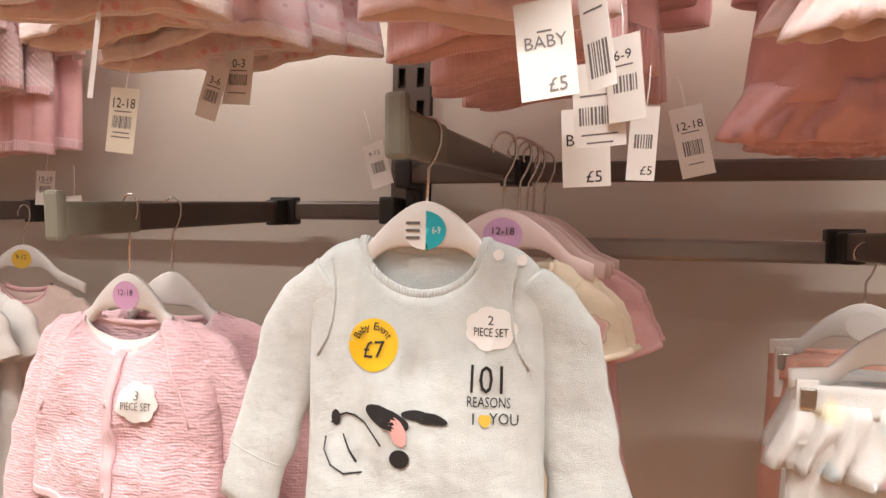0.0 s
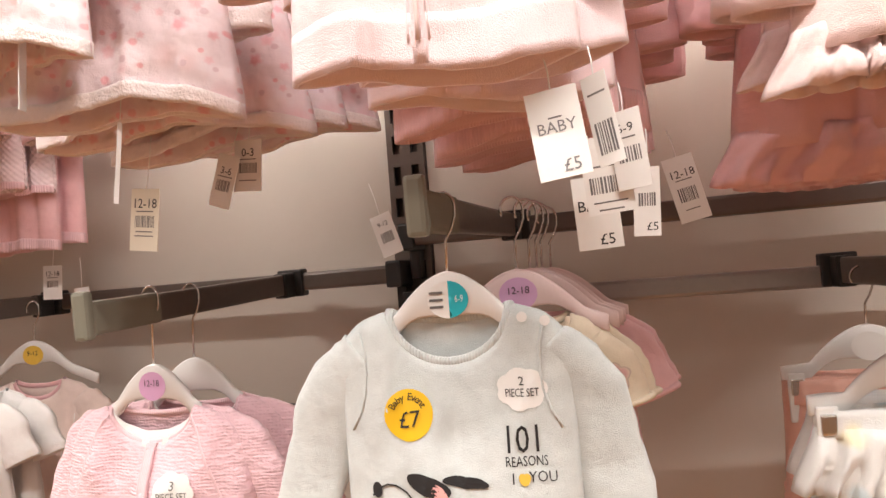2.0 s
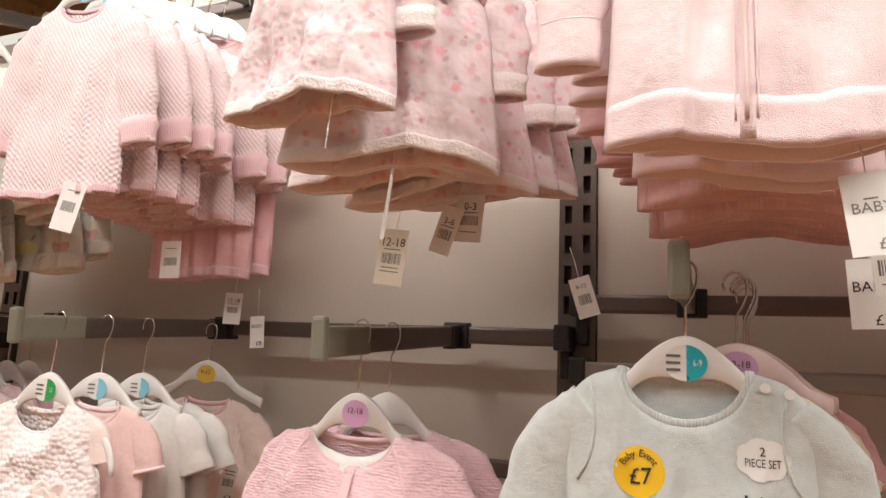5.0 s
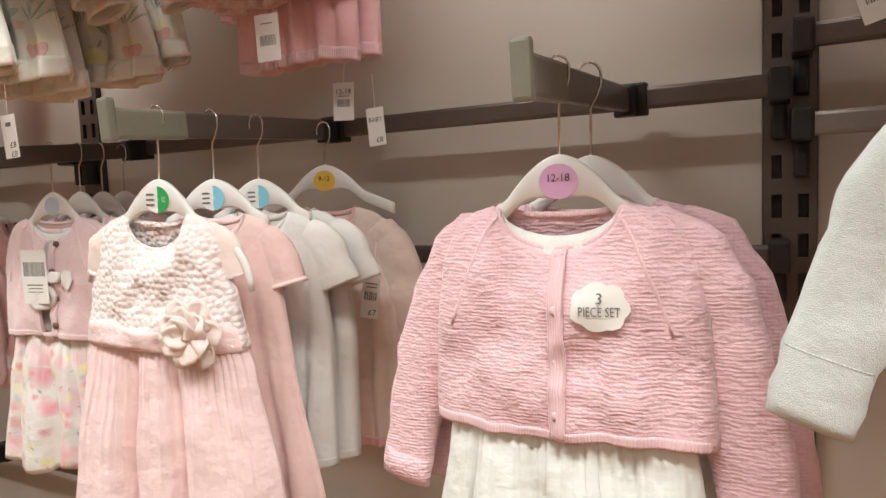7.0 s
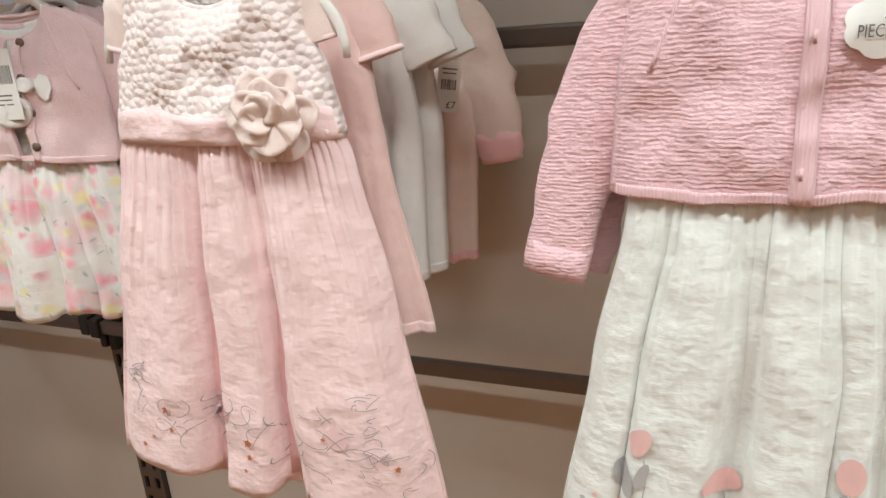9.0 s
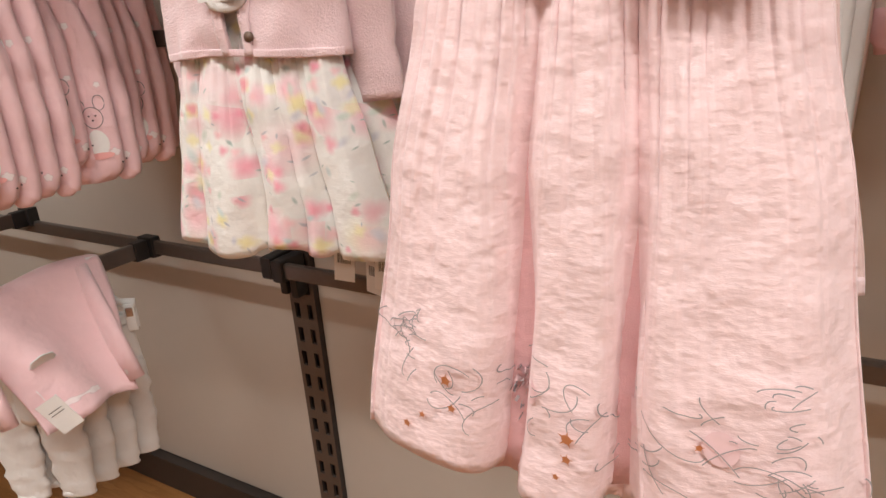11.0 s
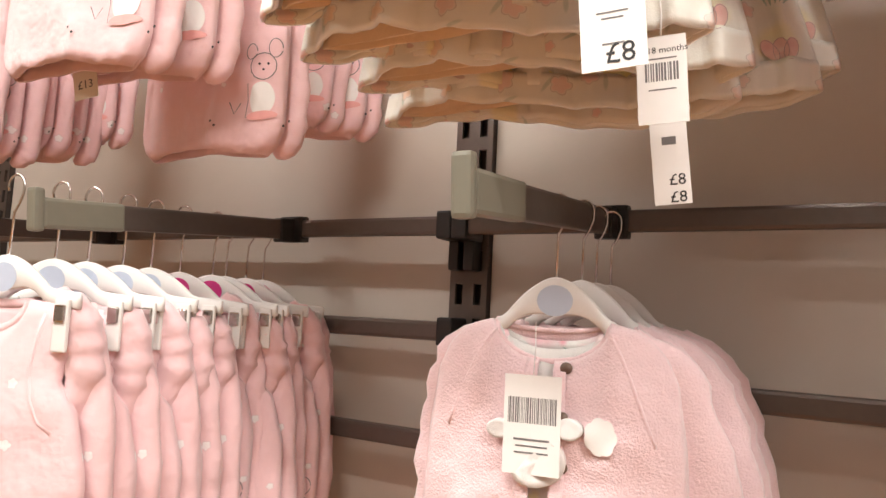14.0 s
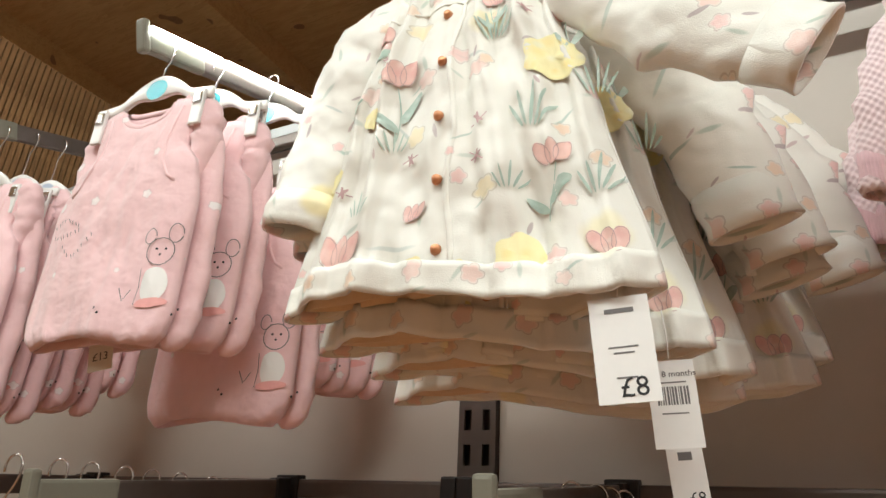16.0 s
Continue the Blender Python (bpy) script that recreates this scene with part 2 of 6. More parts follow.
M_gold = solid("mustard_label", (0.80, 0.52, 0.08), 0.4, 0, 0.05, 90, 0)
M_pinkink = solid("pink_ink", (0.85, 0.42, 0.40), 0.7, 0, 0.1, 200, 0)
M_blushink = solid("blush_ink", (0.88, 0.62, 0.64), 0.8, 0, 0.1, 200, 0)
M_tulipink = solid("rose_ink", (0.86, 0.56, 0.55), 0.8, 0, 0.15, 120, 0)
M_hareink = solid("pale_grey_ink", (0.50, 0.50, 0.51), 0.8, 0, 0.15, 120, 0)
M_button = solid("copper_button", (0.70, 0.32, 0.16), 0.3, 0.6, 0.1, 200, 0)
M_brownbtn = solid("brown_button", (0.16, 0.10, 0.07), 0.4, 0, 0.1, 200, 0)
M_led = glow("led_diffuser", (1.0, 0.95, 0.87), 165.0)
M_ply = wood("plywood", (0.62, 0.38, 0.16), (0.47, 0.26, 0.09), 16, (1.2, 9, 9), 0.55)
M_slat = wood("dark_wood_slat", (0.36, 0.20, 0.085), (0.20, 0.10, 0.04), 20, (8, 8, 0.8), 0.55, False)
M_floor = wood("wood_floor", (0.36, 0.17, 0.06), (0.24, 0.10, 0.03), 18, (1.0, 10, 10), 0.35, False)
M_white = solid("white_paint", (0.80, 0.78, 0.74), 0.7, 0, 0.05, 60, 0.03)


# ---- building helpers ----
def mesh_of(name, verts, faces, material, smooth=True):
    me = bpy.data.meshes.new(name)
    me.from_pydata([tuple(v) for v in verts], [], faces)
    me.materials.append(material)
    if smooth:
        me.polygons.foreach_set("use_smooth", [True] * len(me.polygons))
    me.update()
    return me


def part(name, me, parent=None, label="", thick=0.0):
    ob = new(name, me)
    if parent is not None:
        ob.parent = parent
    if label:
        ob["label"] = label
    if thick:
        s = ob.modifiers.new("solid", "SOLIDIFY")
        s.thickness, s.offset = thick, 0.0
    return ob


def boxes(name, material, items, bevel=0.0):
    """One mesh out of boxes (x0, x1, y0, y1, z0, z1), with their edges rounded."""
    bm = bmesh.new()
    for x0, x1, y0, y1, z0, z1 in items:
        r = bmesh.ops.create_cube(bm, size=1.0)
        for v in r["verts"]:
            v.co = Vector(((x0 + x1) / 2 + v.co.x * (x1 - x0), (y0 + y1) / 2 + v.co.y * (y1 - y0), (z0 + z1) / 2 + v.co.z * (z1 - z0)))
    if bevel:
        bmesh.ops.bevel(bm, geom=bm.edges[:], offset=bevel, segments=2, affect="EDGES", profile=0.6)
    me = bpy.data.meshes.new(name)
    bm.to_mesh(me)
    bm.free()
    me.materials.append(material)
    return me


def tube(path, ra, rb=None, n=12, closed=False, cap=True):
    """Verts and faces of a tube along path; ra, rb: half widths across (sideways, depth), numbers or lists."""
    rb = ra if rb is None else rb
    pts = [Vector(p) for p in path]
    verts, faces, m = [], [], len(pts)
    for i, p in enumerate(pts):
        a = pts[(i - 1) % m] if closed or i else p
        b = pts[(i + 1) % m] if closed or i < m - 1 else p
        d = (b - a).normalized()
        dep = Vector((0, 1, 0)) if abs(d.y) < 0.9 else Vector((0, 0, 1))
        side = d.cross(dep).normalized()
        dep = side.cross(d).normalized()
        wa = ra[i] if isinstance(ra, (list, tuple)) else ra
        wb = rb[i] if isinstance(rb, (list, tuple)) else rb
        for k in range(n):
            t = 2 * math.pi * k / n
            verts.append(p + side * math.cos(t) * wa + dep * math.sin(t) * wb)
    for i in range(m if closed else m - 1):
        for k in range(n):
            a, b = i * n + k, i * n + (k + 1) % n
            c, d = ((i + 1) % m) * n + (k + 1) % n, ((i + 1) % m) * n + k
            faces.append((a, b, c, d))
    if cap and not closed:
        faces.append(tuple(range(n - 1, -1, -1)))
        faces.append(tuple(range((m - 1) * n, m * n)))
    return verts, faces


def joined(items):
    verts, faces = [], []
    for v, f in items:
        o = len(verts)
        verts += v
        faces += [tuple(i + o for i in q) for q in f]
    return verts, faces


def lerp_table(tab, v):
    for (a, fa), (b, fb) in zip(tab, tab[1:]):
        if v <= b:
            t = (v - a) / (b - a) if b > a else 0
            t = max(0.0, min(1.0, t))
            t = t * t * (3 - 2 * t) * 0.5 + t * 0.5
            return fa + (fb - fa) * t
    return tab[-1][1]


TEXTS = {}


def text_shape(words, size):
    """Vertices (x, z) and faces of words in the built-in font, centred on the origin."""
    if words not in TEXTS:
        cu = bpy.data.curves.new("words", "FONT")
        cu.body, cu.align_x, cu.align_y, cu.resolution_u = words, "CENTER", "CENTER", 2
        ob = new("words", cu)
        me = bpy.data.meshes.new_from_object(ob)
        TEXTS[words] = ([(v.co.x, v.co.y) for v in me.vertices], [tuple(p.vertices) for p in me.polygons])
        bpy.data.objects.remove(ob)
        bpy.data.meshes.remove(me)
        bpy.data.curves.remove(cu)
    vs, fs = TEXTS[words]
    return [(x * size, y * size) for x, y in vs], fs


def blob_shape(radius, rings=4, n=28):
    """A disc-like outline; radius: a number or a function of the angle."""
    vs, fs = [(0.0, 0.0)], []
    for j in range(1, rings + 1):
        for i in range(n):
            t = 2 * math.pi * i / n
            r = (radius(t) if callable(radius) else radius) * j / rings
            vs.append((r * math.cos(t), r * math.sin(t)))
    for i in range(n):
        fs.append((0, 1 + i, 1 + (i + 1) % n))
        for j in range(rings - 1):
            a = 1 + j * n
            fs.append((a + i, a + n + i, a + n + (i + 1) % n, a + (i + 1) % n))
    return vs, fs


def stroke_shape(points, w):
    """A drawn line of width w through points (x, z)."""
    vs, fs = [], []
    for i, p in enumerate(points):
        a, b = Vector(points[max(0, i - 1)]), Vector(points[min(len(points) - 1, i + 1)])
        d = (b - a).normalized()
        vs += [(p[0] - d.y * w / 2, p[1] + d.x * w / 2), (p[0] + d.y * w / 2, p[1] - d.x * w / 2)]
    for i in range(len(points) - 1):
        fs.append((2 * i, 2 * i + 1, 2 * i + 3, 2 * i + 2))
    return vs, fs


def moved(shape, dx, dz, turn=0.0, sx=1.0, sz=1.0):
    c, s = math.cos(radians(turn)), math.sin(radians(turn))
    return [(dx + (x * sx) * c - (z * sz) * s, dz + (x * sx) * s + (z * sz) * c) for x, z in shape[0]], shape[1]


def cloud(t):
    return 1.0 + 0.11 * abs(math.cos(3.5 * t)) - 0.06


# ---- the wall and its fixtures ----
U = (0.037, -1.302, -2.580, 1.376)      # uprights along the wall
TOP = 2.07


def upright(x, label):
    top = tagged(new("upright_post"), label, "shelving post", "wall posts", "")
    top.matrix_world = pose(x, 0, 0)
    w = [-0.030, -0.021, -0.009, 0.009, 0.021, 0.030]
    vs, fs = [], []
    rows = int(TOP / 0.05)

    def quad(x0, x1, z0, z1, y=0.0):
        o = len(vs)
        vs.extend([(x0, y, z0), (x1, y, z0), (x1, y, z1), (x0, y, z1)])
        fs.append((o, o + 1, o + 2, o + 3))

    for j in range(rows):
        z0, zs, ze, z1 = j * 0.05, j * 0.05 + 0.010, j * 0.05 + 0.040, (j + 1) * 0.05
        quad(w[0], w[5], z0, zs)
        quad(w[0], w[5], ze, z1)
        for a, b in ((0, 1), (2, 3), (4, 5)):
            quad(w[a], w[b], zs, ze)
        for a, b in ((1, 2), (3, 4)):
            for p, q in (((w[a], zs), (w[a], ze)), ((w[b], ze), (w[b], zs)), ((w[a], ze), (w[b], ze)), ((w[b], zs), (w[a], zs))):
                o = len(vs)
                vs.extend([(p[0], 0, p[1]), (p[0], 0.006, p[1]), (q[0], 0.006, q[1]), (q[0], 0, q[1])])
                fs.append((o, o + 1, o + 2, o + 3))
    part("slotted_face", mesh_of("slotted_face", vs, fs, M_rail, False), top)
    part("channel", boxes("channel", M_dark, [(-0.030, -0.0275, 0.0005, 0.028, 0, TOP), (0.0275, 0.030, 0.0005, 0.028, 0, TOP), (-0.0275, 0.0275, 0.020, 0.028, 0, TOP)]), top)
    return top


for ux in U:
    upright(ux, "dark brown slotted steel wall post")

BAYS = [(U[1] + 0.031, U[0] - 0.031), (U[2] + 0.031, U[1] - 0.031), (U[0] + 0.031, U[3] - 0.031)]
for i, (xa, xb) in enumerate(BAYS):
    tagged(new("wall_panel_%d" % (i + 1), boxes("wall_panel", M_wall, [(xa, xb, 0.012, 0.040, 0.085, TOP - 0.004)], 0.0015)),
           "off-white laminated back panel between posts", "wall panel", "", "structure")
    tagged(new("baseboard", boxes("baseboard", M_dark, [(xa, xb, -0.012, 0.040, 0.0, 0.083)], 0.002)),
           "dark grey metal skirting strip along the floor", "baseboard", "", "structure")
tagged(new("wall_cap", boxes("wall_cap", solid("grey_cap", (0.42, 0.42, 0.42), 0.4, 0.3), [(U[2] - 0.03, 3.4, -0.022, 0.060, TOP, TOP + 0.035)], 0.003)),
       "pale grey metal cap along the wall's top", "trim", "", "structure")
tagged(new("wall_north", boxes("wall_north", M_white, [(U[2] - 0.03, 3.4, 0.044, 0.075, 0, TOP - 0.002)])), "white partition behind the fixtures", "wall", "", "structure")


def rail(x0, x1, z, label, y=-0.05, h=0.028, d=0.014, metal=None):
    top = tagged(new("cross_rail"), label, "rail", "wall rails")
    top.matrix_world = pose((x0 + x1) / 2, y, z)
    half = (x1 - x0) / 2
    part("bar", boxes("bar", metal or M_rail, [(-half, half, -d / 2, d / 2, -h / 2, h / 2)], 0.005), top)
    for s in (-1, 1):
        e = s * half
        part("bracket", boxes("bracket", M_black, [(e - 0.012, e + 0.012, -0.014, 0.046, -0.020, 0.020), (e - 0.008, e + 0.008, 0.020, 0.050, -0.062, -0.018)], 0.004), top, "black plastic bracket")
    return top


R0 = "flat dark brown metal cross rail"
rail(U[0] + 0.012, U[3] - 0.012, 1.423, R0)
rail(U[0] + 0.012, U[3] - 0.012, 1.322, "flat silver-grey metal cross rail", -0.05, 0.028, 0.014, solid("silver_grey_metal", (0.36, 0.34, 0.32), 0.32, 0.7, 0.15, 100, 0.03))
rail(U[0] + 0.012, U[3] - 0.012, 2.003, R0)
for z, y in ((1.370, -0.05), (1.165, -0.035), (0.677, -0.05), (2.038, -0.05)):
    rail(U[1] + 0.012, U[0] - 0.012, z, R0, y)
for z, y in ((1.370, -0.05), (1.220, -0.035), (1.066, -0.035), (0.681, -0.05), (2.038, -0.05)):
    rail(U[2] + 0.012, U[1] - 0.012, z, R0, y)


def arm(x, z, length=0.41, yaw=0.0, pitch=0.0, lit=0):
    """A face-out arm on a rail; z is the height of its top edge at the rail, pitch its fall towards the front."""
    top = tagged(new("display_arm"), "flat dark metal face-out arm with an olive end cap", "display arm", "face-out arms")
    top.matrix_world = pose(x, -0.05, z, pitch, 0, yaw)
    part("bar", boxes("bar", M_rail, [(-0.006, 0.006, -length, 0.0, -0.031, 0.0)], 0.003), top)
    part("clamp", boxes("clamp", M_black, [(-0.020, 0.022, -0.012, 0.010, -0.036, 0.006), (-0.010, 0.010, -0.040, -0.010, -0.036, 0.002)], 0.003), top, "black clamp over the rail")
    part("end_cap", boxes("end_cap", M_olive, [(-0.0085, 0.0085, -length - 0.008, -length + 0.004, -0.036, 0.012), (-0.0075, 0.0075, -length + 0.002, -length + 0.10, -0.0325, 0.0015)], 0.004), top, "olive grey plastic end cap")
    for side in (1, -1)[:lit]:
        x0, x1 = sorted((side * 0.0065, side * 0.0115))
        part("led_strip", boxes("led_strip", M_led, [(x0, x1, -length + 0.004, -0.030, -0.003, 0.003)], 0.001), top, "glowing white LED strip along the arm")
    return top


A1, AL, AD, AC, AR, AR2 = 0.211, -0.148, -0.617, -1.081, -1.597, -2.06
ZL, Z1 = 1.384, 1.440
arm(A1, Z1, 0.45, 0, 2.0)
for ax, fall in ((AL, 3.5), (AD, 3.0), (AC, 5.0), (AR, 5.0), (AR2, 4.0)):
    arm(ax, ZL, 0.41, 0, fall)
arm(-1.640, 0.696, 0.41)
arm(AR2, 0.72, 0.41)
FALL = 16.5
ZU = 2.058


def zup(y):
    """Height of a falling upper arm's top edge at y."""
    return ZU + (y + 0.05) * math.tan(radians(FALL))


UP = {"coat": (-0.10, 0.58), "jacket": (0.258, 0.62), "knit": (-0.62, 0.46), "cream": (-1.105, 0.48), "romp": (-1.595, 0.45), "left": (-2.06, 0.45), "ruffle": (0.60, 0.52)}
# the ruffle arm's second strip is an added, unseen light brightening the wall
for key, (ax, al) in UP.items():
    arm(ax, ZU, al, 0, FALL, {"jacket": 1, "knit": 1, "romp": 1, "ruffle": 2}.get(key, 0))
arm(0.61, 1.345, 0.36)

# room
tagged(new("floor", boxes("floor", M_floor, [(-6.5, 6.5, -8.0, 6.0, -0.05, 0.0)])), "orange-brown wooden floor", "floor", "", "structure")
tagged(new("ceiling", boxes("ceiling", M_ply, [(-6.5, 6.5, -8.0, 6.0, 3.75, 3.80)] + [(bx, bx + 0.09, -8.0, 6.0, 3.60, 3.75) for bx in (-5.6, -4.4, -3.2, -2.0, -0.8, 0.4, 1.6, 2.8, 4.0)])),
       "plywood ceiling on timber joists", "ceiling", "", "structure")
for nm, bx in (("wall_south", (-6.5, 6.5, -8.05, -8.0, 0, 3.8)), ("wall_far", (-6.5, 6.5, 6.0, 6.05, 0, 3.8)), ("wall_west", (-6.55, -6.5, -8, 6, 0, 3.8)), ("wall_east", (6.5, 6.55, -8, 6, 0, 3.8))):
    tagged(new(nm, boxes(nm, M_white, [bx])), "plain white painted shop wall", "wall", "", "structure")
# slatted return at the end of the run
tagged(new("wall_return", boxes("wall_return", M_slat, [(-2.75, -2.665, -1.6, 0.16, 0.0, 2.50)])), "dark wooden return wall with vertical slats", "wall", "", "structure")
wr = bpy.data.objects["wall_return"]
slat_me = boxes("slat", M_slat, [(0, 0.012, -0.0062, 0.0062, 0.09, 2.50)], 0.0015)
for i in range(110):
    part("slat", slat_me, wr).location = (-2.665, 0.145 - i * 0.016, 0)
tagged(new("bulkhead", boxes("bulkhead", M_white, [(-3.6, -2.92, -1.2, 2.4, 2.26, 2.50)], 0.004)), "white painted bulkhead above the slatted wall", "bulkhead", "", "structure")
tagged(new("floor_edge_strip", boxes("floor_edge_strip", M_yellow, [(-2.48, -2.40, -0.9, -0.02, 0.0, 0.006)], 0.002)), "thin yellow strip on the floor at the wall's foot", "trim", "", "structure")


for lx, ly, watts in LAMPS:
    b = tagged(new("ceiling_light"), "long white LED batten light hung below the ceiling", "ceiling light", "ceiling lights")
    b.matrix_world = pose(lx, ly, 3.23)
    part("housing", boxes("housing", M_white, [(-0.78, 0.78, -0.07, 0.07, 0.0, 0.06)], 0.006), b)
    for s in (-1, 1):
        part("wire", boxes("wire", M_steel, [(s * 0.6 - 0.002, s * 0.6 + 0.002, -0.002, 0.002, 0.06, 0.52)]), b)


# ---- hangers ----
def hook_path(drop, low=0.012):
    pts = []
    for i in range(9):
        t = math.pi * (1.15 - 1.15 * i / 8)
        pts.append((0.011 * math.cos(t) + 0.0, 0, -0.011 - low + 0.0125 * math.sin(t)))
    pts += [(0.0105, 0, -0.020 - low), (0.007, 0, -0.030 - low), (0.001, 0, -0.040 - low), (0.0, 0, -drop - 0.004)]
    return pts


def hanger(disc=None, words="", material=None, half=0.115, drop=0.085, split=False, rise=0.040, arch=0.060, clips=False):
    """A moulded clothes hanger; its origin is where the hook rests on the arm."""
    material = material or M_hang
    top = tagged(new("clothes_hanger"), "white plastic clothes hanger with a steel hook" if material is M_hang else "pale pink plastic clothes hanger with a steel hook", "hanger", "clothes hangers")
    part("hook", mesh_of("hook", *tube(hook_path(drop + 0.004), 0.0013, n=8), M_steel), top, "bent steel hook")
    prof = []
    for i in range(25):
        x = -half + 2 * half * i / 24
        a = abs(x)
        up = -drop - rise * (min(a, arch) / arch) ** 1.7 - (0.10 if clips else 0.42) * max(0.0, a - arch)
        lo = up - 0.016 - 0.022 * math.exp(-(a / 0.030) ** 2)
        prof.append((x, up, lo))
    vs, fs = [], []
    n = len(prof)
    for k, (y, inset) in enumerate(((-0.0035, 0.002), (-0.002, 0.0), (0.002, 0.0), (0.0035, 0.002))):
        for x, up, lo in prof:
            sx = x * (1 - inset / half)
            vs += [(sx, y, up - inset), (sx, y, lo + inset)]
    for k in range(3):
        o = k * 2 * n
        for i in range(n - 1):
            a, b, c, d = o + 2 * i, o + 2 * i + 2, o + 2 * n + 2 * i + 2, o + 2 * n + 2 * i
            fs += [(a, b, c, d), (a + 1, d + 1, c + 1, b + 1)]
        fs += [(o, o + 2 * n, o + 2 * n + 1, o + 1), (o + 2 * n - 2, o + 2 * n - 1, o + 4 * n - 1, o + 4 * n - 2)]
    for i in range(n - 1):
        fs.append((2 * i, 2 * i + 1, 2 * i + 3, 2 * i + 2))
        o = 6 * n
        fs.append((o + 2 * i, o + 2 * i + 2, o + 2 * i + 3, o + 2 * i + 1))
    part("body", mesh_of("body", vs, fs, material), top)
    zc = -drop - 0.024
    if disc is not None:
        vs, fs = moved(blob_shape(0.0165), 0, zc, 0, 1.1, 0.95)
        dd = part("size_disc", mesh_of("size_disc", [(x, -0.0042, z) for x, z in vs], fs, M_card if split else disc), top, "round size label")
        if split:
            half_vs = [(max(0.001, x), -0.0048, z) for x, z in vs]
            part("colour_half", mesh_of("colour_half", half_vs, fs, disc), dd, "coloured half of the size label")
            v2, f2 = joined([stroke_shape([(-0.016, zc + dz), (-0.004, zc + dz)], 0.0022) for dz in (0.006, 0.0, -0.006)])
            part("print_bars", mesh_of("print_bars", [(x, -0.0050, z) for x, z in v2], f2, M_grey_ink, False), dd)
        if words:
            sh = text_shape(words, 0.0105 if len(words) < 5 else 0.0095)
            v2, f2 = moved(sh, 0.010 if split else 0, zc + (0.0 if split else 0.003), 0, 0.55 if split else 1.0, 1.0 if not split else 0.8)
            part("size_print", mesh_of("size_print", [(x, -0.0054, z) for x, z in v2], f2, M_card if split else M_ink, False), dd, "printed size")
    if clips:
        for s in (-1, 1):
            cx = s * half * 0.86
            zc2 = -drop - rise - 0.022
            c = part("clip", boxes("clip", material, [(cx - 0.009, cx + 0.009, -0.010, -0.005, zc2 - 0.042, zc2 + 0.012), (cx - 0.009, cx + 0.009, 0.005, 0.010, zc2 - 0.042, zc2 + 0.012)], 0.002), top, "white plastic grip clip")
            part("clip_spring", boxes("clip_spring", M_steel, [(cx - 0.0065, cx + 0.0065, -0.0125, 0.0125, zc2 - 0.012, zc2 + 0.006)], 0.002), c, "bright steel spring")
    return top


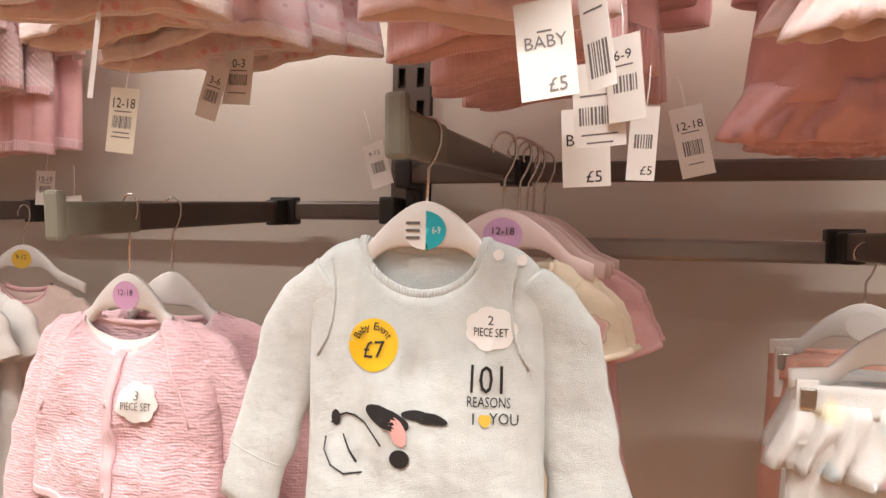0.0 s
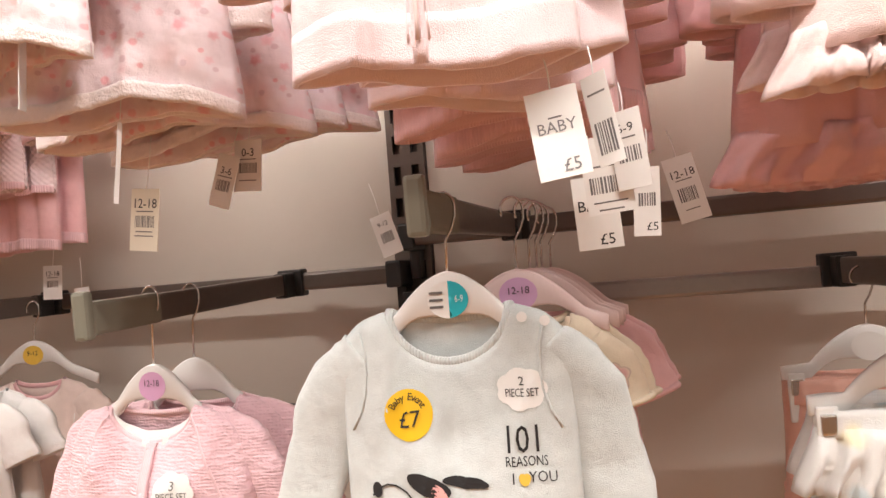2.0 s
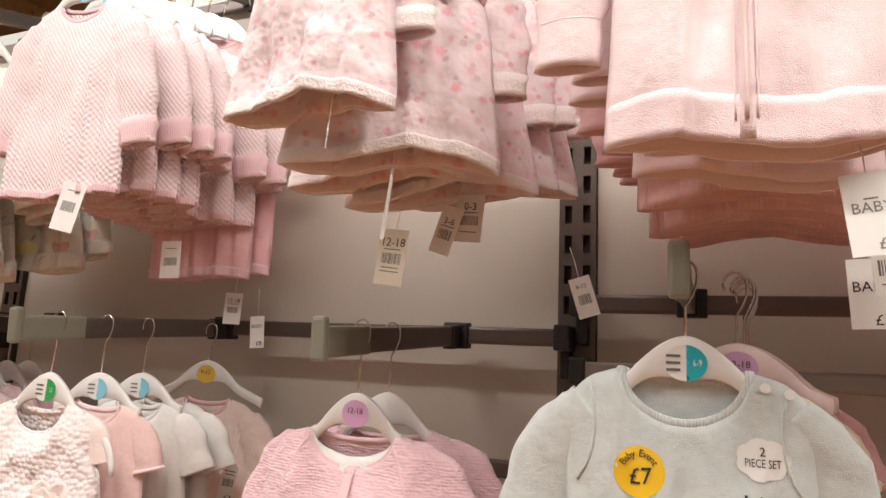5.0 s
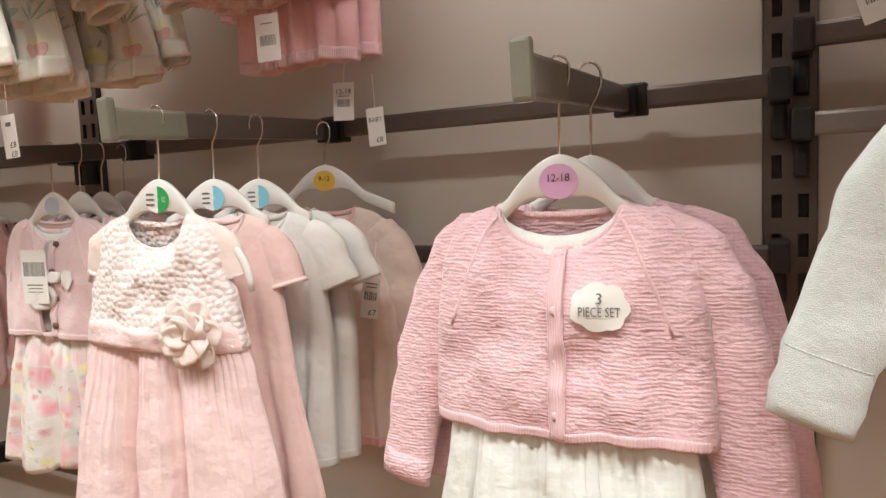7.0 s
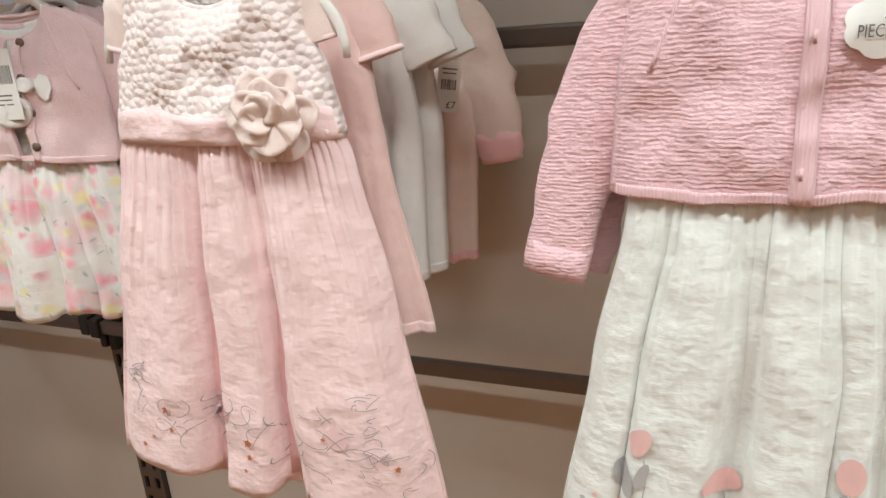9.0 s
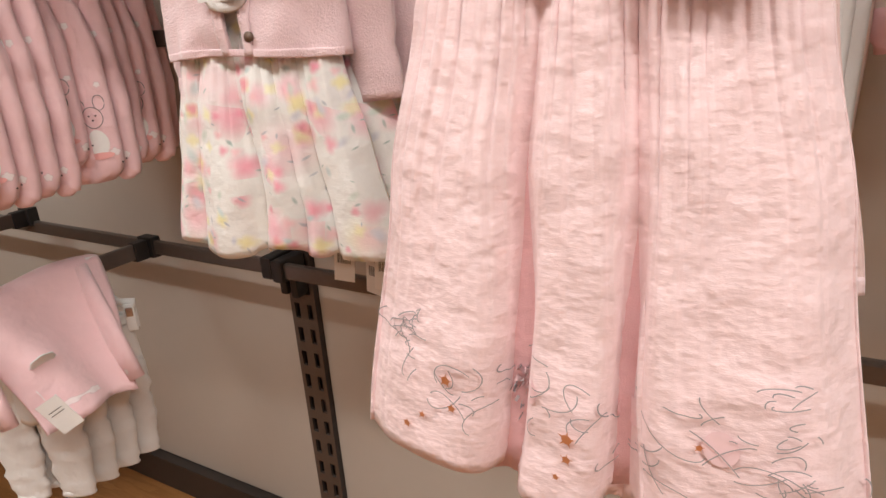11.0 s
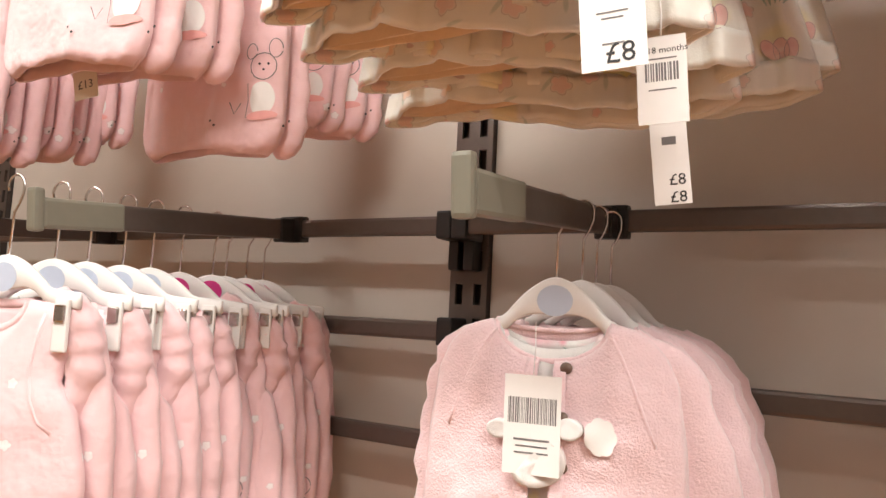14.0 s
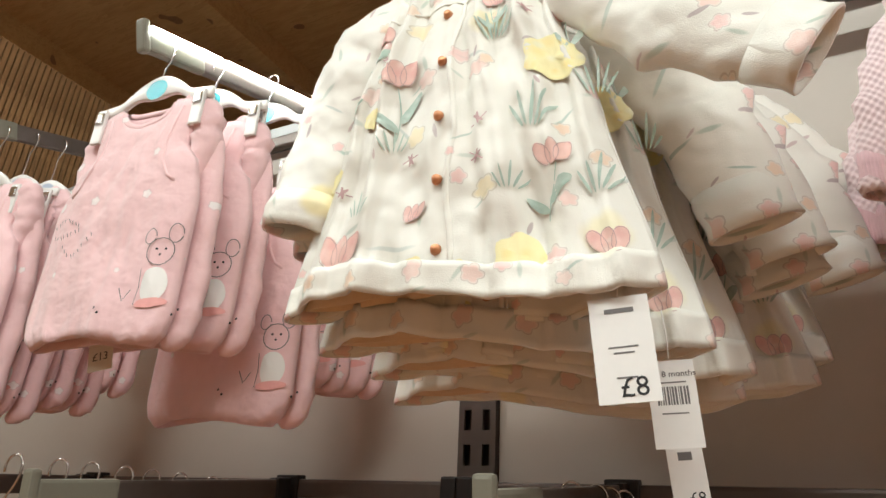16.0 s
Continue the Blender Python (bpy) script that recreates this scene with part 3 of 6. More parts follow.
# ---- garments ----
class Cloth:
    """The body of a hanging garment: a front and a back sheet between neckline, shoulders, sides and hem."""

    def __init__(self, z0, length, widths, nw=0.045, nf=0.035, nb=0.010, slope=0.28, depth=0.020, folds=0.003, nfold=5, top_folds=0.2, seed=1, hem=0.004, thin=0.25, skew=0.0):
        self.z0, self.length, self.widths = z0, length, widths
        self.nw, self.nf, self.nb, self.slope = nw, nf, nb, slope
        self.depth, self.folds, self.nfold, self.top_folds = depth, folds, nfold, top_folds
        self.seed, self.hem, self.thin, self.skew = seed, hem, thin, skew
        r = random.Random(seed)
        self.ph = [r.uniform(0, 6.28) for _ in range(6)]

    def hw(self, v):
        return lerp_table(self.widths, v)

    def ztop(self, u, front):
        xs = abs(u) * self.hw(0)
        if xs < self.nw:
            return self.z0 - (self.nf if front else self.nb) * math.sqrt(max(0.0, 1 - (xs / self.nw) ** 2))
        return self.z0 - self.slope * (xs - self.nw) - 0.22 * self.hw(0) * self.slope * max(0.0, (abs(u) - 0.7) / 0.3) ** 2 * 3

    def point(self, u, v, front=True, puff=0.0):
        w = self.hw(v)
        zt = self.ztop(u, front)
        zb = self.z0 - self.length + self.hem * math.sin(3 * u + self.ph[0]) + self.skew * u
        z = zt + v * (zb - zt)
        e = max(0.0, 1 - u * u) ** 0.5
        dv = self.depth * (self.thin + (1 - self.thin) * max(0.0, min(1.0, v / 0.30)) ** 0.7)
        k = self.folds * (self.top_folds + (1 - self.top_folds) * v)
        uu = u + 0.30 * noise.noise(Vector((u * 1.6 + self.seed * 3.1, v * 0.6, 3.0)))
        amp = 0.70 + 0.9 * abs(noise.noise(Vector((u * 2.1, self.seed * 1.7, v * 0.8)))) * 1.6
        wave = amp * (math.sin(self.nfold * math.pi * uu + self.ph[2] + 0.5 * v) + 0.35 * math.sin(2.3 * self.nfold * math.pi * uu + self.ph[3]))
        wave += 0.25 * noise.noise(Vector((u * 9.0, v * 5.0, self.seed)))
        crease = max(0.0, 1 - 3.2 * abs(noise.noise(Vector((u * 2.6 + 1.7 * v + self.seed, v * 2.4 - 1.2 * abs(u), 11.0))))) ** 2 * min(1.0, v * 5) * (1 - 0.5 * v)
        wob = noise.noise(Vector((u * 2.2 + self.seed, v * 3.0, 0 if front else 7))) * self.depth * 0.40 + crease * self.depth * 0.22
        wob += self.depth * 0.16 * noise.noise(Vector((u * 6.0 + 2.0 * v, v * 5.0 - u, self.seed + 4.0)))
        x = u * w + 0.25 * k * math.cos(self.nfold * math.pi * u + self.ph[2])
        y = e * (dv + puff + wob * min(1, v * 4)) + k * wave * (0.35 + 0.65 * e) + puff * 0.5
        if front:
            return Vector((x, -y, z))
        y = e * (dv * 0.8 + puff) + k * math.sin(self.nfold * math.pi * u + self.ph[4]) * (0.35 + 0.65 * e) + puff * 0.5
        return Vector((x, y, z))

    def sheets(self, u0=-1.0, u1=1.0, v0=0.0, v1=1.0, nu=44, nv=26, puff=0.0, sides=("f", "b")):
        out = []
        for s in sides:
            vs, fs = [], []
            for j in range(nv + 1):
                for i in range(nu + 1):
                    vs.append(self.point(u0 + (u1 - u0) * i / nu, v0 + (v1 - v0) * j / nv, s == "f", puff))
            for j in range(nv):
                for i in range(nu):
                    a = j * (nu + 1) + i
                    q = (a, a + nu + 1, a + nu + 2, a + 1)
                    fs.append(q if s == "f" else q[::-1])
            out.append((vs, fs))
        return joined(out)

    def front(self, x, z, off=0.0015):
        v = 0.5
        for _ in range(3):
            u = max(-0.98, min(0.98, x / self.hw(max(0, min(1, v)))))
            zt = self.ztop(u, True)
            v = (zt - z) / (zt - (self.z0 - self.length))
        v = max(0.0, min(1.0, v))
        for _ in range(2):
            u = max(-0.98, min(0.98, u - (self.point(u, v).x - x) / self.hw(v)))
        return Vector((x, self.point(u, v).y - off, z))

    def neckline(self, n=40):
        pts = []
        for i in range(n):
            t = 2 * math.pi * i / n
            x = self.nw * math.cos(t)
            f = math.sin(t) < 0
            u = x / self.hw(0)
            p = self.point(u, 0.0, f)
            pts.append((p.x, p.y, p.z))
        return pts


class Skirt(Cloth):
    """A gathered skirt: fine gathers at the waist that run into a few deep rounded folds at the hem."""

    def gather(self, plan, gathers, deep, drop=0.012):
        """plan: the folds across the front as (width, height); a negative height is a recess."""
        self.nw, self.nf, self.nb, self.slope = 0.0, 0.0, 0.0, 0.0
        r = random.Random(self.seed * 7 + 1)
        self.gathers, self.deep = gathers, deep
        self.cuts, self.amps, self.drops = [], [], []
        for folds in (plan, plan[::-1]):
            total, at, cuts = sum(q[0] for q in folds), -1.0, [-1.0]
            for q in folds:
                at += 2 * q[0] / total
                cuts.append(at)
            self.cuts.append(cuts)
            self.amps.append([q[1] for q in folds])
            self.drops.append([r.uniform(-drop, drop) for _ in folds])
        return self

    def point(self, u, v, front=True, puff=0.0):
        side = 0 if front else 1
        cuts = self.cuts[side]
        bend = u + (0.06 * math.sin(2.2 * v + 3 * u + self.ph[0]) * v + 0.07 * noise.noise(Vector((u * 2.0, v * 2.5, self.seed * 1.3)))) * (1 - u * u)
        i = 0
        while i < len(cuts) - 2 and bend > cuts[i + 1]:
            i += 1
        q = max(0.0, min(1.0, (bend - cuts[i]) / (cuts[i + 1] - cuts[i])))
        lobe = math.sin(math.pi * q) ** 0.80 if 0 < q < 1 else 0.0
        grow = min(1.0, 0.12 + 1.25 * max(0.0, v)) ** 0.9
        k = self.deep * grow * self.amps[side][i]
        uu = u + 0.025 * noise.noise(Vector((u * 6.0, v * 1.5, self.seed)))
        fine = abs(math.sin(self.gathers * math.pi * 0.5 * uu + self.ph[1])) + 0.5 * abs(math.sin(self.gathers * 0.83 * math.pi * uu + self.ph[2]))
        fade = max(0.0, 1 - max(0.0, v) * (1.15 + 0.9 * noise.noise(Vector((u * 4.0, self.seed * 2.0, 1.0))))) ** 1.3
        soft = 0.14 * k * lobe * math.sin(3 * math.pi * q + self.ph[3] + v) + 0.004 * noise.noise(Vector((u * 5.0 + self.seed, v * 4.0, 2.0)))
        e = max(0.0, 1 - u * u) ** 0.5
        dv = self.depth * (self.thin + (1 - self.thin) * max(0.0, min(1.0, v / 0.30)) ** 0.7)
        z = self.z0 - v * (self.length + self.drops[side][i] * lobe * v - self.skew * u) + self.hem * math.sin(9 * u + self.ph[4]) * v * 0.4
        x = u * self.hw(v) - 0.34 * k * math.sin(2 * math.pi * q) * min(1.0, 2.5 * (1 - abs(u)))
        y = e * (dv + puff) + (k * lobe - 0.4 * self.deep * grow + 0.0048 * (fine - 0.6) * fade + soft) * (0.25 + 0.75 * e) + puff * 0.5
        return Vector((x, -y if front else y * 0.8, z))

    def front(self, x, z, off=0.0015):
        v = max(0.0, min(1.0, (self.z0 - z) / self.length))
        u = x / self.hw(v)
        for _ in range(5):
            u = max(-0.98, min(0.98, u - 0.7 * (self.point(u, v).x - x) / self.hw(v)))
        return Vector((x, self.point(u, v).y - off, z))


def garment(kind, label, group=""):
    return tagged(new(kind), label, kind.replace("_", " "), group)


def decal(name, cl, shape, material, parent, label="", off=0.0020, thick=0.0):
    vs = [cl.front(x, z, off) for x, z in shape[0]]
    return part(name, mesh_of(name, vs, shape[1], material), parent, label, thick)


def body_part(cl, material, top, name="body", thick=0.0022, **kw):
    return part(name, mesh_of(name, *cl.sheets(**kw), material), top, "", thick)


def hem_band(cl, material, top, v0=0.92, puff=0.0008, name="hem", label=""):
    return part(name, mesh_of(name, *cl.sheets(v0=v0, v1=1.004, nv=4, puff=puff), material), top, label, 0.002)


def neck_band(cl, material, top, r=0.0050, name="neckband"):
    return part(name, mesh_of(name, *tube(cl.neckline(), r, r * 0.6, n=8, closed=True), material), top, "ribbed neckband")


def crumple(p, centre, seed):
    """Pushes a point of a sleeve in or out, in soft slanting folds."""
    q = Vector((p.x * 24 + seed, p.y * 24, p.z * 34 + p.x * 18))
    return centre + (p - centre) * (1 + 0.17 * noise.noise(q) + 0.09 * noise.noise(q * 2.3))


def sleeve(side, pts, radii, material, top, seed=1, flat=0.45, name="sleeve", wrinkle=0.06):
    """A hanging sleeve along (x, y, z) points given for the wearer's outer side; side: -1 or 1."""
    r = random.Random(seed)
    ph = r.uniform(0, 6)
    m = 22
    path, rad = [], []
    for i in range(m + 1):
        t = i / m * (len(pts) - 1)
        k = min(int(t), len(pts) - 2)
        f = t - k
        p0, p1 = Vector(pts[max(k - 1, 0)]), Vector(pts[k])
        p2, p3 = Vector(pts[k + 1]), Vector(pts[min(k + 2, len(pts) - 1)])
        p = 0.5 * ((2 * p1) + (p2 - p0) * f + (2 * p0 - 5 * p1 + 4 * p2 - p3) * f * f + (3 * p1 - p0 - 3 * p2 + p3) * f ** 3)
        path.append((p.x * side, p.y, p.z))
        w = radii[k] + (radii[k + 1] - radii[k]) * f
        rad.append(w * (1 + wrinkle * math.sin(i * 1.9 + ph) + wrinkle * 0.6 * math.sin(i * 3.7 + ph * 2)))
    vs, fs = tube(path, rad, [a * flat for a in rad], n=18, cap=False)
    vs = [crumple(v, Vector(path[i // 18]), seed) for i, v in enumerate(vs)]
    ob = part(name, mesh_of(name, vs, fs, material), top, "", 0.0022)
    return ob, path, rad


def cuff(path, rad, material, top, flat=0.47, n=5, grow=1.03, name="cuff"):
    p = path[-n:]
    ease = [grow * (0.97 if i == 0 else 1.0) for i in range(n)]
    return part(name, mesh_of(name, *tube(p, [a * e for a, e in zip(rad[-n:], ease)], [a * flat * e for a, e in zip(rad[-n:], ease)], n=18, cap=False), material), top, "", 0.0018)


def cuff_seam(ob, material, top, row=18):
    """A stitched seam round a sleeve, above its cuff."""
    ring = [tuple(v.co) for v in ob.data.vertices[row * 18:row * 18 + 18]]
    return part("cuff", mesh_of("cuff", *tube(ring, 0.0014, 0.0014, n=6, closed=True), material), top, "stitched cuff seam")


def swing_tag(top, x, y, z, w, h, lines, yaw=0, roll=0, card=None, bars=(), string=0.05, code=None, pitch=0, ink=None):
    """A card swing tag; x, y, z: its upper edge's middle in the garment's own frame. lines: (words, size, dx, dz)."""
    card = card or M_card
    t = part("price_tag", boxes("price_tag", card, [(-w / 2, w / 2, -0.0004, 0.0004, -h, 0)]), top, "white card price tag" if card is M_card else "cream card size tag")
    t.matrix_local = pose(x, y, z, pitch, roll, yaw)
    for words, size, dx, dz in lines:
        vs, fs = moved(text_shape(words, size), dx, dz)
        part("tag_print", mesh_of("tag_print", [(a, -0.0007, b) for a, b in vs], fs, ink or M_ink, False), t, "printed characters")
    rr = random.Random(int(w * 1e5 + h * 1e4))
    shapes = [stroke_shape([(-bw / 2, bz), (bw / 2, bz)], bh) for bw, bz, bh in bars]
    if code:
        cz, ch, cw = code
        xx = -cw / 2
        while xx < cw / 2:
            bw = rr.choice((0.0006, 0.0009, 0.0014))
            shapes.append(([(xx, cz), (xx + bw, cz), (xx + bw, cz + ch), (xx, cz + ch)], [(0, 1, 2, 3)]))
            xx += bw + rr.choice((0.0006, 0.0010))
    if shapes:
        vs, fs = joined(shapes)
        part("small_print", mesh_of("small_print", [(a, -0.0006, b) for a, b in vs], fs, M_grey_ink, False), t, "barcode and small print")["kind"] = "stuff"
    if string:
        part("string", mesh_of("string", *tube([(0, 0, -0.006), (0.001, 0.002, string * 0.5), (0, 0.004, string)], 0.0005, n=6), M_card), t, "thin plastic tag loop")
    return t


# ---- cloths ----
F_grey = fabric("grey_melange_jersey", (0.63, 0.665, 0.66), "jersey", (), 0.95, 0.3, 0.3, 0.20)
F_greyrib = fabric("grey_rib", (0.62, 0.655, 0.65), "rib", (), 0.95, 0.3, 0.1, 0.2)
F_knit = fabric("pink_garter_knit", (0.82, 0.55, 0.60), "garter", (), 0.95, 0.4, 0.25, 0.14)
F_knitpale = fabric("pale_pink_fluffy_knit", (0.85, 0.63, 0.65), "terry", (), 0.95, 0.6, 0.25, 0.12)
F_rib = fabric("pink_rib", (0.83, 0.57, 0.61), "rib", (), 0.95, 0.3, 0.15)
F_collar = fabric("white_cotton", (0.80, 0.77, 0.75), "jersey", (), 0.9, 0.2, 0.4)
F_white = fabric("white_gauze", (0.82, 0.84, 0.82), "crinkle", (), 0.9, 0.2, 0.5, 0.06)
F_bobble = fabric("pale_pink_boucle", (0.88, 0.77, 0.76), "bobble", (), 0.95, 0.4, 0.2)
F_dress = fabric("pale_pink_voile", (0.90, 0.685, 0.695), "crinkle", (), 0.8, 0.3, 0.5, 0.08)
F_peach = fabric("peach_cotton", (0.86, 0.62, 0.59), "jersey", (), 0.9, 0.25, 0.4)
F_petal = fabric("blush_chiffon", (0.90, 0.75, 0.71), "jersey", (), 0.7, 0.3, 0.3)
F_tee = fabric("white_jersey", (0.80, 0.77, 0.75), "jersey", (), 0.9, 0.2, 0.35, 0.05)
F_cream = fabric("cream_pink_jersey", (0.82, 0.66, 0.60), "jersey", (), 0.9, 0.2, 0.35)
F_floral = fabric("bright_floral_cotton", (0.86, 0.84, 0.81), "crinkle", (
    (13.0, 0.044, 0, ((0.89, 0.68, 0.70), (0.78, 0.81, 0.80), (0.89, 0.85, 0.66), (0.87, 0.84, 0.82)), 0.70, 23, 0.95),
    (22.0, 0.032, 3, ((0.86, 0.36, 0.45), (0.88, 0.48, 0.54), (0.90, 0.62, 0.65)), 0.55, 1, 0.98),
    (30.0, 0.015, 4, ((0.87, 0.78, 0.36), (0.90, 0.84, 0.52)), 0.34, 5, 0.9),
    (34.0, 0.014, 0, ((0.56, 0.66, 0.66), (0.64, 0.70, 0.62), (0.66, 0.66, 0.72)), 0.40, 9, 0.9, 1.8),
    (44.0, 0.012, 3, ((0.86, 0.34, 0.44), (0.90, 0.55, 0.58)), 0.32, 13, 0.95),
    (60.0, 0.006, 0, ((0.40, 0.50, 0.46), (0.48, 0.50, 0.54)), 0.16, 17, 0.8, 3.0)), 0.9, 0.2, 0.4)
F_romp = fabric("pink_padded_velour", (0.87, 0.59, 0.605), "jersey", ((15.0, 0.006, 5, ((0.90, 0.84, 0.83),), 0.40, 3, 0.3),), 0.95, 0.5, 0.45, 0.06)
F_satin = fabric("white_floral_satin", (0.85, 0.83, 0.765), "satin", (
    (15.0, 0.020, 0, ((0.46, 0.56, 0.50), (0.54, 0.62, 0.56), (0.60, 0.64, 0.60)), 0.55, 11, 0.5, 9.0),
    (19.0, 0.012, 0, ((0.52, 0.60, 0.52), (0.60, 0.65, 0.58)), 0.45, 31, 0.6, 4.0),
    (13.0, 0.017, 0, ((0.90, 0.80, 0.46), (0.91, 0.84, 0.58)), 0.22, 6, 0.5),
    (16.0, 0.011, 5, ((0.84, 0.60, 0.54), (0.86, 0.66, 0.60), (0.88, 0.76, 0.50)), 0.60, 2, 0.35),
    (24.0, 0.0075, 5, ((0.86, 0.66, 0.50), (0.85, 0.58, 0.55)), 0.35, 15, 0.4),
    (22.0, 0.0080, 0, ((0.50, 0.42, 0.42), (0.60, 0.46, 0.46)), 0.30, 19, 0.3, 4.0)), 0.32, 0.1, 0.75, 0.03)
M_pinkline = solid("mauve_print", (0.52, 0.34, 0.34), 0.6)
F_petalprint = fabric("coral_petal_print", (0.84, 0.56, 0.50), "satin", (
    (90.0, 0.006, 0, ((0.87, 0.68, 0.62), (0.80, 0.46, 0.42)), 0.7, 3, 0.9),), 0.45, 0.1, 0.4, 0.10)
F_yolkprint = fabric("yellow_petal_print", (0.90, 0.82, 0.46), "satin", (
    (80.0, 0.007, 0, ((0.90, 0.76, 0.34), (0.90, 0.86, 0.62)), 0.7, 5, 0.9),), 0.45, 0.1, 0.4, 0.08)
F_leafprint = fabric("grey_green_leaf_print", (0.44, 0.55, 0.48), "satin", (
    (90.0, 0.006, 0, ((0.58, 0.66, 0.60),), 0.6, 7, 0.9),), 0.45, 0.1, 0.4, 0.10)
F_lining = fabric("cream_lining", (0.80, 0.62, 0.44), "jersey", (), 0.85, 0.2, 0.5)
F_pcoat = fabric("pink_floral_quilt", (0.90, 0.76, 0.79), "jersey", (
    (38.0, 0.013, 0, ((0.88, 0.62, 0.66), (0.90, 0.68, 0.70)), 0.55, 12, 0.95),
    (52.0, 0.0068, 5, ((0.87, 0.46, 0.52), (0.88, 0.56, 0.60)), 0.6, 4, 0.7),
    (70.0, 0.0035, 0, ((0.86, 0.42, 0.46), (0.72, 0.52, 0.56)), 0.5, 8, 0.5)), 0.9, 0.4, 0.8, 0.08)
F_fleece = fabric("cream_fleece", (0.90, 0.80, 0.79), "terry", (), 1.0, 0.5, 0.4)
F_sweat = fabric("pale_pink_sweatshirt", (0.90, 0.72, 0.74), "jersey", (), 0.95, 0.4, 0.3, 0.08)
F_sweatrib = fabric("pale_pink_rib", (0.90, 0.71, 0.73), "jersey", (), 0.95, 0.35, 0.2)
# deeper salmon copies of the pale cloth and rib paint in shade between jackets
F_sweat_shade = fabric("shaded_pink_sweatshirt", (0.85, 0.55, 0.57), "jersey", (), 0.95, 0.4, 0.3, 0.08)
F_sweatrib_shade = fabric("shaded_pink_rib", (0.84, 0.53, 0.55), "rib", (), 0.95, 0.35, 0.1)
F_waffle = fabric("pink_waffle_knit", (0.89, 0.72, 0.74), "waffle", (), 0.95, 0.4, 0.2)
F_coral = fabric("coral_pink_cotton", (0.85, 0.52, 0.54), "jersey", (), 0.9, 0.25, 0.4)
F_blush = fabric("blush_printed_cotton", (0.87, 0.68, 0.66), "jersey", ((20.0, 0.009, 5, ((0.84, 0.50, 0.48), (0.58, 0.68, 0.64), (0.86, 0.70, 0.48)), 0.30, 7, 0.6),), 0.9, 0.25, 0.45)
F_yellowfl = fabric("cream_yellow_floral_cotton", (0.84, 0.72, 0.56), "jersey", ((13.0, 0.016, 5, ((0.90, 0.66, 0.10), (0.80, 0.45, 0.45), (0.55, 0.55, 0.45)), 0.5, 3, 0.4),), 0.9, 0.2, 0.45)
F_trous = fabric("peach_trouser_cotton", (0.80, 0.47, 0.38), "jersey", (), 0.9, 0.2, 0.3)
F_pack = fabric("white_watercolour_floral", (0.77, 0.75, 0.73), "jersey", (
    (26.0, 0.014, 3, ((0.86, 0.48, 0.54), (0.60, 0.72, 0.77), (0.88, 0.76, 0.46)), 0.55, 5, 0.9),), 0.9, 0.2, 0.35)
F_legs = fabric("pale_grey_jersey", (0.52, 0.54, 0.52), "jersey", (), 0.9, 0.2, 0.45, 0.1)
F_legpink = fabric("pink_doodle_jersey", (0.82, 0.42, 0.44), "jersey", ((30.0, 0.008, 4, ((0.45, 0.12, 0.16),), 0.6, 5, 0.3),), 0.9, 0.2, 0.35)


def put_on(ob, x, y, z, yaw=0.0, roll=0.0, scale=1.0):
    ob.matrix_world = pose(x, y, z, 0, roll, yaw) @ Matrix.Scale(scale, 4)
    return ob


def again(ob, x, y, z, yaw=0.0, roll=0.0, scale=1.0):
    """A further copy of a hanging thing."""
    c = copy_thing(ob, pose(x, y, z, 0, roll, yaw))
    c.matrix_world = pose(x, y, z, 0, roll, yaw) @ Matrix.Scale(scale, 4)
    return c


